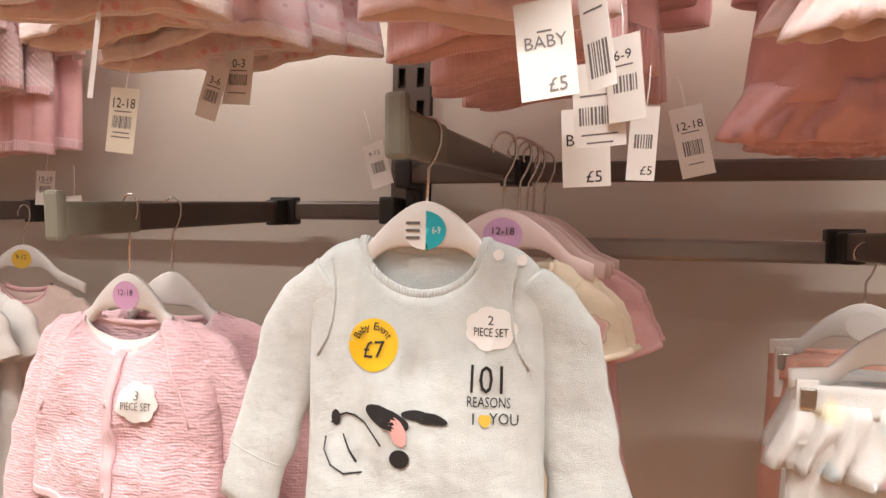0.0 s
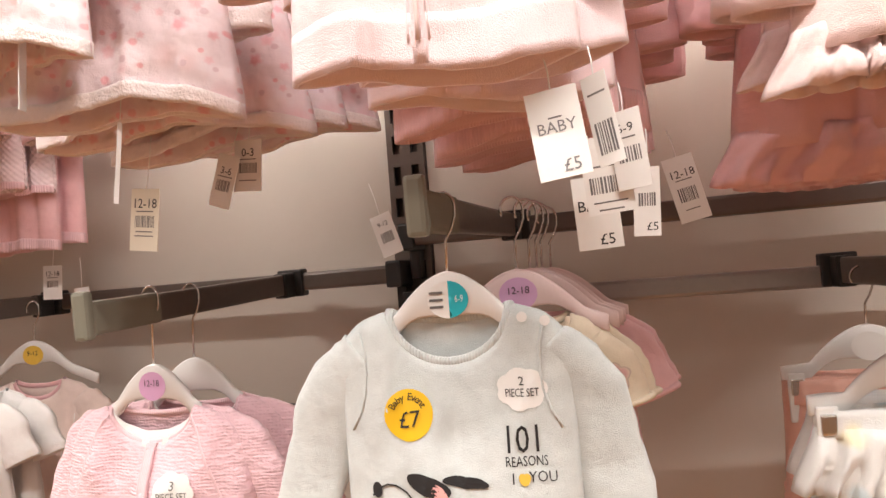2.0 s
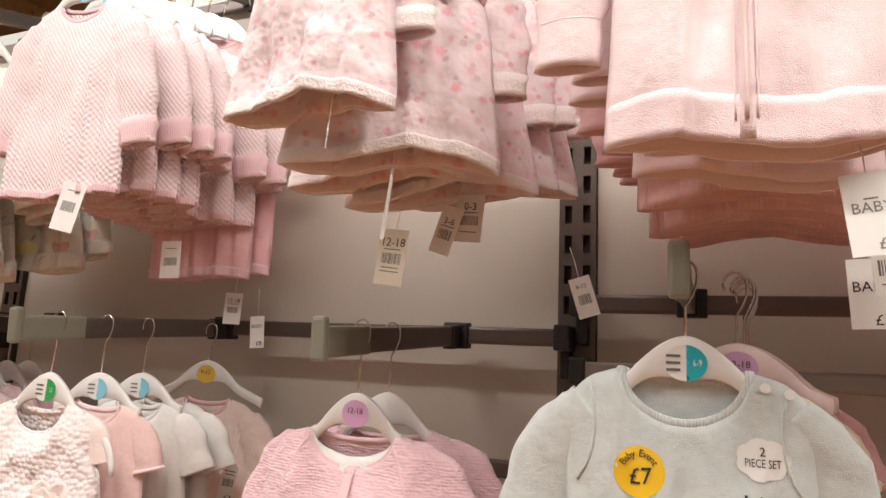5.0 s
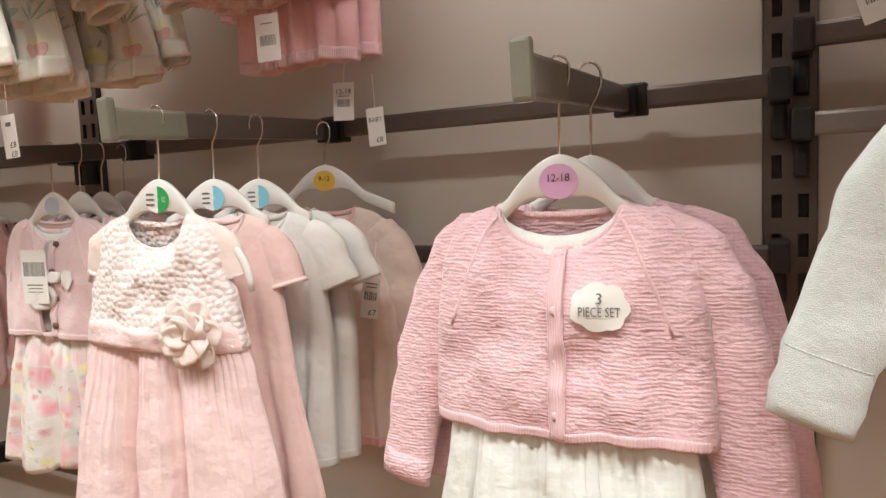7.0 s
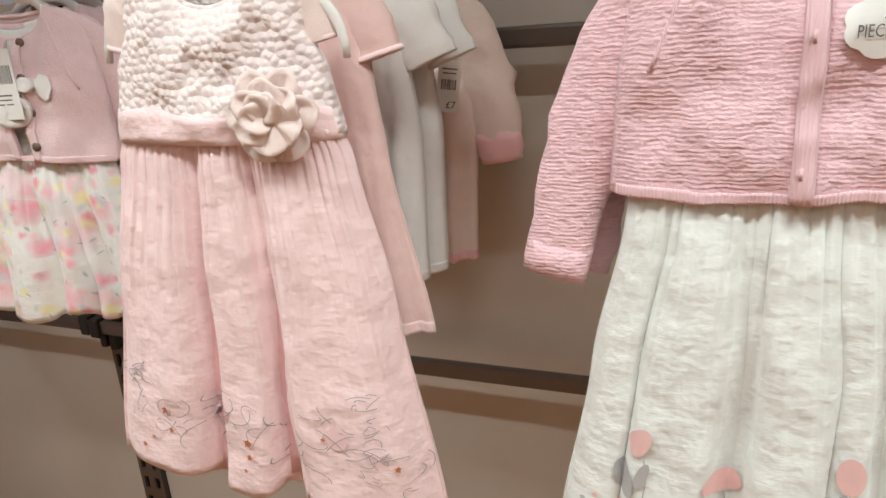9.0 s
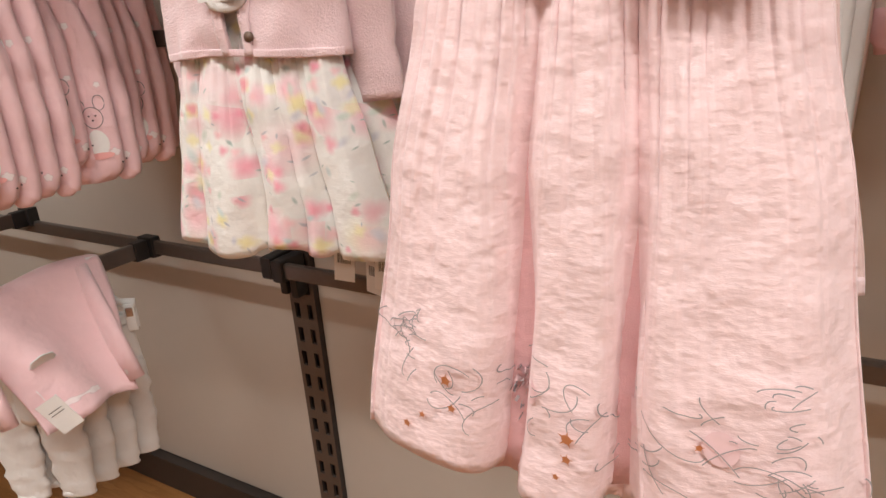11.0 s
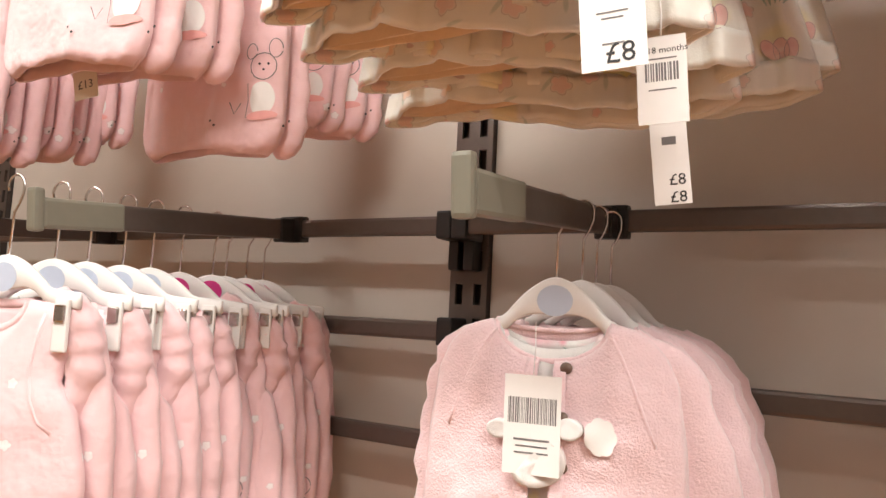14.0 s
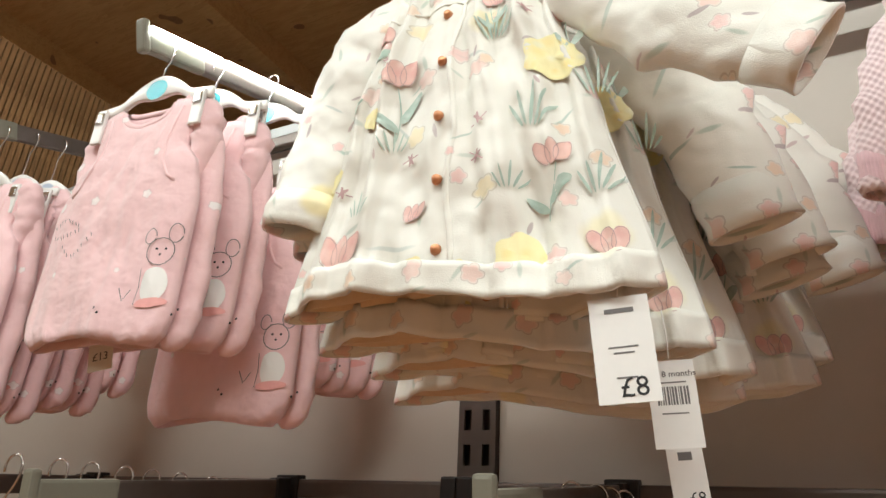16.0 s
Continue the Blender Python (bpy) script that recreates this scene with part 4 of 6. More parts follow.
# ---- lower arms: jumper ----
def jumper():
    g = garment("jumper", "pale grey melange baby jumper with a round neck and printed chest")
    cl = Cloth(-0.108, 0.305, [(0, 0.104), (0.14, 0.100), (0.5, 0.100), (1, 0.108)], nw=0.053, nf=0.046, nb=0.010, slope=0.30, depth=0.018, folds=0.0022, nfold=4, seed=3)
    body_part(cl, F_grey, g)
    hem_band(cl, F_greyrib, g, 0.93)
    neck_band(cl, F_greyrib, g, 0.0042)
    for s, pts in ((-1, [(0.078, 0.0, -0.146), (0.110, 0.006, -0.180), (0.140, 0.010, -0.258), (0.172, 0.010, -0.352)]), (1, [(0.078, 0.0, -0.146), (0.104, 0.006, -0.180), (0.124, 0.012, -0.258), (0.142, 0.014, -0.362)])):
        o, p, r = sleeve(s, pts, [0.024, 0.032, 0.031, 0.027], F_grey, g, 5 + s, 0.26, wrinkle=0.03)
        cuff_seam(o, F_greyrib, g)
        part("armhole_seam", mesh_of("armhole_seam", *tube([tuple(cl.front(s * x, z, 0.0014)) for x, z in ((0.080, -0.126), (0.076, -0.142), (0.075, -0.160), (0.077, -0.178), (0.082, -0.194), (0.090, -0.208))], 0.0013, n=6), F_greyrib), g)
    st = decal("round_sticker", cl, moved(blob_shape(0.0212), -0.036, -0.195), M_yellow, g, "round yellow offer sticker")
    letters = "Baby Event"
    for i, ch in enumerate(letters):
        if ch != " ":
            t = radians(150 - 120 * i / (len(letters) - 1))
            decal("sticker_print", cl, moved(text_shape(ch, 0.0085), -0.036 + 0.0148 * math.cos(t), -0.195 + 0.0148 * math.sin(t), math.degrees(t) - 90), M_ink, st, "", 0.0030)
    decal("sticker_print", cl, moved(text_shape("\u00a37", 0.019), -0.035, -0.199, 4), M_ink, st, "", 0.0030)
    c = decal("cloud_sticker", cl, moved(blob_shape(cloud), 0.060, -0.177, 0, 0.020, 0.0165), M_card, g, "white cloud-shaped sticker")
    decal("sticker_print", cl, moved(text_shape("2", 0.010), 0.060, -0.171), M_ink, c, "", 0.0030)
    decal("sticker_print", cl, moved(text_shape("PIECE SET", 0.0088), 0.060, -0.180, 0, 0.72, 1.05), M_ink, c, "", 0.0030)
    for words, size, dx, dz, sx in (("101", 0.031, 0.058, -0.217, 0.72), ("REASONS", 0.0115, 0.060, -0.2335, 0.68), ("I", 0.0125, 0.049, -0.2465, 1), ("YOU", 0.0125, 0.072, -0.2460, 0.85)):
        decal("chest_print", cl, moved(text_shape(words, size), dx, dz, 0, sx, 1), M_ink, g, "black printed lettering", 0.0024)
    heart = blob_shape(lambda t: 0.0046 * (1 - math.sin(t) * 0.55 + 0.4 * abs(math.cos(t)) * math.sin(t)))
    decal("chest_print", cl, moved(heart, 0.0575, -0.2455), M_gold, g, "small yellow heart outline", 0.0024)
    # plain patches and lines of the lower print
    for r, dx, dz, sx, sz, turn, mat in ((0.020, -0.022, -0.252, 1.0, 0.42, -18, M_ink), (0.016, 0.010, -0.249, 1.2, 0.30, -6, M_ink), (0.011, -0.012, -0.262, 0.6, 1.1, 20, M_pinkink), (0.0075, -0.011, -0.284, 1.2, 1.0, 25, M_ink), (0.006, -0.070, -0.258, 0.8, 1.1, 0, M_ink)):
        decal("chest_print", cl, moved(blob_shape(r), dx, dz, turn, sx, sz), mat, g, "", 0.0024)
    lines = [stroke_shape([(-0.075 + 0.008 * i, -0.268 + 0.016 * math.sin(0.55 * i + 0.3)) for i in range(7)], 0.0016),
             stroke_shape([(-0.080, -0.275), (-0.082, -0.287), (-0.074, -0.298), (-0.060, -0.302), (-0.045, -0.300)], 0.0014),
             stroke_shape([(-0.062, -0.270), (-0.056, -0.282), (-0.050, -0.292)], 0.0016)]
    decal("chest_print", cl, joined(lines), M_ink, g, "thin drawn lines", 0.0024)
    for k in range(2):
        decal("snap_button", cl, moved(blob_shape(0.0042), 0.064 + 0.018 * k, -0.120 - 0.004 * k), M_card, g, "pale snap button on the shoulder", 0.0030)
    return g


JY = -0.438
put_on(jumper(), 0.211, JY, Z1)
put_on(hanger(M_teal, "6-9", split=True, half=0.072, drop=0.078, rise=0.036, arch=0.050), 0.213, JY, Z1)


def short_dress(label, cloth_, trim, seed=1, length=0.40, half=0.085, flare=0.15, z0=-0.125, sleeves="frill", kind="dress"):
    g = garment(kind, label)
    cl = Cloth(z0, length, [(0, half), (0.2, half * 1.02), (0.45, half * 1.12), (1, flare)], nw=0.042, nf=0.030, slope=0.30, depth=0.018, folds=0.006, nfold=5, top_folds=0.1, seed=seed)
    body_part(cl, cloth_, g)
    neck_band(cl, trim, g, 0.004)
    hem_band(cl, trim, g, 0.965)
    for s in (-1, 1):
        if sleeves == "frill":
            o, p, r = sleeve(s, [(half * 0.75, 0, z0 - 0.028), (half - 0.002, 0, z0 - 0.050), (half + 0.010, 0, z0 - 0.090)], [0.016, 0.022, 0.025], cloth_, g, seed + s, 0.4, wrinkle=0.02)
            cuff(p, r, trim, g, 0.44, 3, 1.08, "frill")
        elif sleeves == "short":
            o, p, r = sleeve(s, [(half * 0.75, 0, z0 - 0.030), (half + 0.006, 0, z0 - 0.050), (half + 0.026, 0, z0 - 0.098)], [0.018, 0.027, 0.028], cloth_, g, seed + s, 0.36, wrinkle=0.015)
            cuff(p, r, trim, g, 0.38, 3, 1.02)
        else:
            o, p, r = sleeve(s, [(half * 0.75, 0, z0 - 0.032), (half + 0.004, 0, z0 - 0.065), (half + 0.030, 0, z0 - 0.15), (half + 0.042, 0, z0 - 0.23)], [0.018, 0.032, 0.032, 0.026], cloth_, g, seed + s, 0.45)
            cuff(p, r, trim, g)
    return g, cl


yd, _ = short_dress("cream baby dress with yellow flowers and frilled sleeves", F_yellowfl, F_yellowfl, 21, 0.40, 0.078, 0.125)
put_on(yd, 0.262, -0.350, Z1, 8)
again(yd, 0.268, -0.318, Z1, 4)
cd, _ = short_dress("coral pink cotton baby dress behind the grey jumper", F_coral, F_coral, 22, 0.40, 0.078, 0.135, sleeves="short")
put_on(cd, 0.272, -0.270, Z1, 6)
again(cd, 0.275, -0.215, Z1, 3)
hp = hanger(M_lilac, "12-18", M_hangpink, half=0.082, drop=0.080)
put_on(hp, 0.258, -0.352, Z1, 8)
hp2 = hanger(None, "", M_hangpink, half=0.082, drop=0.080)
for hx, hy in ((0.266, -0.318), (0.272, -0.270), (0.275, -0.215)):
    again(hp2, hx, hy, Z1, 5)
put_on(hp2, 0.270, -0.295, Z1, 5)


# ---- lower arms: knitted cardigan sets ----
def cardigan_set(label, knit, rib, skirt_cloth, flare=0.175, sticker=True, open_front=False, seed=2, skirt=0.36, arms=None):
    g = garment("cardigan_dress_set", label, "cardigan and dress sets")
    cl = Cloth(-0.140, 0.205, [(0, 0.110), (0.15, 0.120), (0.5, 0.127), (1, 0.131)], nw=0.058, nf=0.040, nb=0.010, slope=0.26, depth=0.024, folds=0.0022, nfold=4, seed=seed, hem=0.003)
    if open_front:
        vs = joined([cl.sheets(-1.0, -0.10, nu=20, sides=("f",)), cl.sheets(0.06, 1.0, nu=22, sides=("f",)), cl.sheets(nu=30, sides=("b",))])
        part("body", mesh_of("body", *vs, knit), g, "", 0.004)
        for u0, u1 in ((-0.20, -0.09), (0.05, 0.16)):
            part("button_band", mesh_of("button_band", *cl.sheets(u0, u1, nu=4, puff=0.0025, sides=("f",)), rib), g, "ribbed button band", 0.002)
    else:
        body_part(cl, knit, g, thick=0.004)
        part("button_band", mesh_of("button_band", *cl.sheets(-0.02, 0.10, nu=4, puff=0.003, sides=("f",)), rib), g, "ribbed button band", 0.003)
    hem_band(cl, rib, g, 0.955, 0.0022)
    arms = arms or ([(0.066, 0.002, -0.170), (0.104, 0.008, -0.196), (0.150, 0.013, -0.290), (0.184, 0.010, -0.428)], [(0.066, 0.002, -0.170), (0.104, 0.008, -0.196), (0.142, 0.013, -0.290), (0.166, 0.010, -0.432)])
    for s, pts in zip((-1, 1), arms):
        o, p, r = sleeve(s, pts, [0.026, 0.037, 0.034, 0.027], knit, g, seed + s, 0.34, wrinkle=0.035)
        cuff(p, r, knit, g, 0.35, 3, 1.0)
        seam = [tuple(cl.front(s * (0.056 + 0.045 * t), -0.150 - 0.100 * t ** 1.25, 0.0012)) for t in [i / 10 for i in range(11)]]
        part("raglan_seam", mesh_of("raglan_seam", *tube(seam, 0.0022, 0.0016, n=6), rib), g, "raised raglan seam")
    part("neck_edge", mesh_of("neck_edge", *tube(cl.neckline(), 0.0032, 0.0028, n=8, closed=True), rib), g, "knitted neck edge")
    inner = Cloth(-0.142, 0.150, [(0, 0.098), (1, 0.110)], nw=0.054, nf=0.026, nb=0.016, slope=0.26, depth=0.011, folds=0.0015, nfold=5, top_folds=0.9, seed=seed + 5)
    part("collar", mesh_of("collar", *inner.sheets(v1=0.6, nv=10, sides=("f",)), F_collar), g, "white cotton neckline of the dress inside", 0.0012)
    for k in range(4):
        b = part("button", mesh_of("button", *tube([(0, -0.0015, 0), (0, 0.0015, 0)], 0.0058 if open_front else 0.0045, n=14), M_brownbtn if open_front else rib), g, "round button")
        b.location = cl.front(0.005 if not open_front else 0.018, -0.185 - 0.046 * k, 0.0045 if not open_front else 0.005)
    top = Skirt(-0.322, skirt, [(0, 0.110), (0.12, 0.118), (0.5, 0.145), (1, flare)], depth=0.022, seed=seed + 7, thin=0.5, hem=0.004).gather(((0.8, 0.9), (1.2, 1.1), (0.35, -0.5), (1.0, 0.9), (0.5, 0.4), (0.3, -0.4), (1.1, 1.0)), 22, 0.021)
    part("skirt", mesh_of("skirt", *top.sheets(nu=130, nv=24), skirt_cloth), g, "gathered dress skirt below the cardigan", 0.0018)
    if open_front:
        bod = Cloth(-0.150, 0.19, [(0, 0.085), (1, 0.105)], nw=0.045, nf=0.030, slope=0.3, depth=0.014, folds=0.002, nfold=4, seed=seed + 3)
        part("bodice", mesh_of("bodice", *bod.sheets(), skirt_cloth), g, "", 0.0015)
    if sticker:
        c = decal("cloud_sticker", cl, moved(blob_shape(cloud), 0.044, -0.226, 0, 0.0245, 0.0205), M_card, g, "white cloud-shaped sticker", 0.005)
        decal("sticker_print", cl, moved(text_shape("3", 0.013), 0.044, -0.219), M_grey_ink, c, "", 0.0062)
        decal("sticker_print", cl, moved(text_shape("PIECE SET", 0.0110), 0.044, -0.230, 0, 0.72, 1.05), M_grey_ink, c, "", 0.0062)
    return g, cl, top


pc, pcl, psk = cardigan_set("pink garter-knit baby cardigan over a white gathered dress", F_knit, F_rib, F_white)
for r, dx, dz, sx, sz, turn, mat in ((0.012, -0.098, -0.562, 0.75, 1.25, -24, M_tulipink), (0.014, 0.062, -0.566, 0.75, 1.25, 4, M_tulipink), (0.014, -0.030, -0.598, 1.1, 0.9, 0, M_tulipink), (0.013, 0.125, -0.590, 0.75, 1.2, 14, M_tulipink),
                                      (0.012, -0.112, -0.606, 0.7, 1.5, 12, M_hareink), (0.010, -0.096, -0.596, 0.5, 1.5, -20, M_hareink), (0.012, 0.040, -0.604, 0.7, 1.4, 18, M_hareink), (0.010, 0.054, -0.598, 0.5, 1.6, -24, M_hareink), (0.011, -0.010, -0.632, 1.0, 0.8, 0, M_hareink)):
    decal("hem_print", psk, moved(blob_shape(r), dx, dz, turn, sx, sz), mat, pc, "soft printed patch near the hem", 0.0040)
for dx, dz in ((-0.094, -0.578), (0.063, -0.584), (-0.028, -0.612), (0.122, -0.604)):
    decal("stem_print", psk, stroke_shape([(dx, dz), (dx + 0.002, dz - 0.022), (dx - 0.001, dz - 0.048)], 0.0012), M_hareink, pc, "thin printed stem", 0.0040)
for i in range(26):
    decal("hem_print", psk, moved(blob_shape(0.0026, 1, 8), -0.150 + 0.0118 * i, -0.640 + 0.010 * math.sin(i * 2.3)), (M_hareink, M_tulipink)[i % 2], pc, "", 0.0040)
put_on(pc, AL - 0.004, -0.366, ZL, -3)
put_on(hanger(M_lilac, "12-18", half=0.060, drop=0.096, arch=0.052), AL - 0.002, -0.366, ZL, -3)
pc2, _, _ = cardigan_set("pink garter-knit baby cardigan over a white dress, behind another", F_knit, F_rib, F_white, sticker=False, seed=8)
put_on(pc2, AL + 0.014, -0.318, ZL, 3)
put_on(hanger(None, half=0.060, drop=0.096, arch=0.052), AL + 0.014, -0.318, ZL, 3)


# ---- lower arms: party dress ----
def sketch(cl, g, x, z, size, seed, ink, count=10):
    """A loose scribble of thin curved lines printed on a cloth."""
    r = random.Random(seed)
    lines = []
    for _ in range(count):
        cx, cz, ra = x + r.uniform(-0.5, 0.5) * size, z + r.uniform(-0.6, 0.6) * size, r.uniform(0.15, 0.50) * size
        a0, sweep, flat, turn = r.uniform(0, 6.28), r.uniform(1.0, 3.0), r.uniform(0.20, 0.8), r.uniform(-60, 60)
        arc = [(ra * math.cos(a0 + sweep * i / 11), flat * ra * math.sin(a0 + sweep * i / 11)) for i in range(12)]
        lines.append(moved(stroke_shape(arc, 0.0008), cx, cz, turn))
    decal("line_print", cl, joined(lines), ink, g, "thin grey drawn lines", 0.0042)


def party_dress():
    g = garment("party_dress", "pale pink baby party dress with boucle bodice and fabric flower")
    cl = Cloth(-0.138, 0.155, [(0, 0.092), (0.25, 0.088), (0.5, 0.104), (1, 0.116)], nw=0.046, nf=0.042, nb=0.012, slope=0.32, depth=0.022, folds=0.0015, nfold=3, seed=5, hem=0.002)
    body_part(cl, F_bobble, g, "bodice", 0.004)
    part("waistband", mesh_of("waistband", *cl.sheets(v0=0.80, v1=1.02, nv=4, puff=0.0022), F_dress), g, "plain pink waistband", 0.002)
    neck_band(cl, F_bobble, g, 0.004)
    sk = Skirt(-0.283, 0.384, [(0, 0.112), (0.08, 0.122), (0.4, 0.150), (1, 0.190)], depth=0.022, seed=22, thin=0.7, hem=0.006, skew=-0.024).gather(((1.25, 0.95), (0.24, -1.1), (0.75, 0.72), (0.18, -0.5), (1.45, 1.15)), 30, 0.034, 0.014)
    part("skirt", mesh_of("skirt", *sk.sheets(nu=170, nv=36), F_dress), g, "gathered voile skirt", 0.0015)
    # coral cloth paints in the warm red shade deep between the skirt's folds
    und = Cloth(-0.283, 0.380, [(0, 0.100), (1, 0.150)], nw=0.0, nf=0, nb=0, slope=0, depth=0.005, folds=0.003, nfold=5, top_folds=0.3, seed=14, thin=0.7)
    part("underskirt", mesh_of("underskirt", *und.sheets(nu=60, nv=12), F_coral), g, "underskirt, deepened to coral for the shade in the folds", 0.0015)
    for s in (-1, 1):
        o, p, r = sleeve(s, [(0.066, 0, -0.160), (0.088, 0.003, -0.176), (0.098, 0.006, -0.212)], [0.014, 0.020, 0.019], F_petal, g, 7 + s, 0.40, wrinkle=0.02)
        cuff(p, r, F_dress, g, 0.42, 3, 1.02)
    part("waist_frill", mesh_of("waist_frill", *tube([tuple(sk.front(-0.108 + 0.216 * i / 90, -0.288 + 0.0016 * math.sin(i * 1.9), 0.002 + 0.0015 * math.sin(i * 1.3))) for i in range(91)], 0.0028, 0.0020, n=6), F_dress), g, "small gathers under the waistband")
    fl = part("fabric_flower", mesh_of("flower_core", *tube([(0, 0.004, 0), (0, -0.012, 0)], 0.008, n=10), F_petal), g, "layered blush fabric flower")
    fl.location = cl.front(0.062, -0.272, 0.004)
    rr = random.Random(4)
    for k in range(15):
        ring = k // 6
        a = 2 * math.pi * (k % 6) / 6 + ring * 0.5
        rad, lift = (0.031, 0.006) if ring == 0 else ((0.022, 0.013) if ring == 1 else (0.012, 0.018))
        vs, fs = blob_shape(lambda t: 0.020 * (1 + 0.08 * math.sin(3 * t + k)) * (1.0 - ring * 0.15), 4, 18)
        tilt = 0.35 + 0.4 * ring
        pts = []
        for px, pz in vs:
            q = (px + rad * 0.75)
            yy = -lift - tilt * max(0, q) * 0.35 + 0.003 * math.sin(pz * 260 + k)
            pts.append((q * math.cos(a) - pz * math.sin(a), yy + rr.uniform(0, 0.0003), q * math.sin(a) + pz * math.cos(a)))
        part("petal", mesh_of("petal", pts, fs, F_petal), fl, "", 0.001)
    # scattered stars and drawn lines near the hem
    st = blob_shape(lambda t: 1.0 if abs(((t * 5 / (2 * math.pi)) % 1) - 0.0) < 0.12 or ((t * 5 / (2 * math.pi)) % 1) > 0.88 else 0.5, 2, 30)
    for dx, dz, r in ((-0.102, -0.592, 0.0065), (-0.098, -0.615, 0.005), (-0.125, -0.628, 0.004), (-0.140, -0.640, 0.005), (-0.012, -0.625, 0.0075), (-0.012, -0.642, 0.0055), (-0.020, -0.660, 0.004), (0.150, -0.640, 0.005), (0.075, -0.610, 0.004)):
        decal("star_print", sk, moved(st, dx, dz + 0.02, 10, r, r), M_button, g, "small copper star print", 0.0045)
    for i, (x0, z0, size) in enumerate(((-0.135, -0.560, 0.040), (-0.085, -0.580, 0.050), (-0.040, -0.575, 0.046), (0.020, -0.600, 0.044), (0.092, -0.605, 0.075), (0.112, -0.585, 0.050), (0.140, -0.625, 0.045), (-0.130, -0.535, 0.026), (0.128, -0.560, 0.030))):
        sketch(sk, g, x0, z0, size, 40 + i, M_soft_ink)
    for x0, z0, r in ((0.088, -0.590, 0.011), (-0.045, -0.575, 0.010), (0.030, -0.590, 0.010)):
        decal("patch_print", sk, moved(blob_shape(r), x0, z0, 20, 1.0, 1.2), M_blushink, g, "soft rose printed patch", 0.0026)
    return g, cl


pdg, _ = party_dress()
put_on(pdg, AD - 0.010, -0.396, ZL, 8, 0.5)
pdh = put_on(hanger(M_green, "12", split=True, half=0.066, drop=0.096, arch=0.050), AD - 0.002, -0.396, ZL, 6, 2)
for sd in (-1, 1):
    part("arm_tip", mesh_of("arm_tip", *tube([(sd * (0.088 + 0.034 * math.sin(t * 0.26)), 0.004, -0.172 - 0.052 * (1 - math.cos(t * 0.26))) for t in range(7)], [0.005, 0.0055, 0.0055, 0.0055, 0.005, 0.0045, 0.003], 0.003, n=10), M_hang), pdh, "curved white hanger arm tip")
rd, _ = short_dress("peach baby dress with ruffled sleeves", F_peach, F_dress, 31, 0.375, 0.088, 0.135, -0.140)
put_on(rd, AD + 0.012, -0.325, ZL, 6)
put_on(hanger(M_blue, "", split=True, half=0.078, drop=0.096), AD + 0.008, -0.325, ZL, 6)
wt, wcl = short_dress("white short-sleeved baby bodysuit with a drawn motif", F_tee, F_tee, 33, 0.34, 0.090, 0.098, -0.140, "short", "bodysuit")
decal("line_print", wcl, joined([stroke_shape([(0.02 + 0.012 * math.cos(t / 3), -0.235 + 0.016 * math.sin(t / 3)) for t in range(20)], 0.0016), stroke_shape([(0.012, -0.255), (0.004, -0.285), (0.010, -0.320), (0.030, -0.330), (0.042, -0.300), (0.034, -0.260)], 0.0016)]), M_grey_ink, wt, "thin drawn outline", 0.003)
decal("patch_print", wcl, moved(blob_shape(0.010), 0.026, -0.290, 10, 0.7, 1.8), M_gold, wt, "mustard printed patch", 0.003)
put_on(wt, AD + 0.020, -0.255, ZL, 6)
put_on(hanger(M_blue, "", split=True, half=0.078, drop=0.096), AD + 0.018, -0.255, ZL, 6)
again(wt, AD + 0.030, -0.215, ZL, 4)
cs, ccl = short_dress("cream and pink layered baby sleepsuit on a cream hanger", F_cream, F_coral, 35, 0.36, 0.095, 0.100, -0.135, "long", "sleepsuit")
decal("chest_print", ccl, joined([moved(text_shape("PACK", 0.012), 0.03, -0.235), moved(text_shape("3", 0.012), 0.03, -0.220)]), M_grey_ink, cs, "small grey lettering", 0.003)
put_on(cs, -0.585, -0.118, ZL - 0.005, 10)
put_on(hanger(M_gold, "9-12", half=0.110, drop=0.075), -0.590, -0.120, ZL, 10)
swing_tag(cs, 0.085, -0.050, -0.235, 0.026, 0.060, [("\u00a37", 0.012, 0.004, -0.052)], 10, 8, bars=((0.018, -0.010, 0.0016), (0.016, -0.015, 0.0014)), code=(-0.034, 0.012, 0.018))

# ---- lower arms: floral dress with cardigan ----
TUCKED = ([(0.064, 0.004, -0.170), (0.096, 0.012, -0.196), (0.118, 0.022, -0.285), (0.124, 0.026, -0.390)], [(0.064, 0.004, -0.170), (0.102, 0.010, -0.196), (0.138, 0.020, -0.285), (0.150, 0.024, -0.400)])
fc, fcl, fsk = cardigan_set("pale pink fluffy cardigan over a bright floral baby dress", F_knitpale, F_knitpale, F_floral, 0.178, False, True, 41, 0.262, TUCKED)
swing_tag(fc, -0.008, -0.040, -0.192, 0.054, 0.092, [], 4, 0, M_card, ((0.034, -0.060, 0.002), (0.030, -0.066, 0.0016), (0.032, -0.072, 0.0016)), 0.05, (-0.045, 0.024, 0.046))
for bx, bz, br_, sx in ((-0.004, -0.272, 0.024, 1.1), (-0.042, -0.246, 0.009, 1.4), (0.026, -0.240, 0.010, 1.2)):
    decal("comforter", fcl, moved(blob_shape(br_), bx, bz, 0, sx, 1.0), F_collar, fc, "small white plush comforter behind the tag", 0.008, 0.008)
decal("cloud_sticker", fcl, moved(blob_shape(cloud), 0.054, -0.244, 0, 0.015, 0.017), M_card, fc, "white cloud-shaped sticker", 0.006)
put_on(fc, AC - 0.012, -0.226, ZL, 6)
put_on(hanger(M_greyblue, "", half=0.060, drop=0.096, arch=0.052), AC - 0.010, -0.226, ZL, 6)
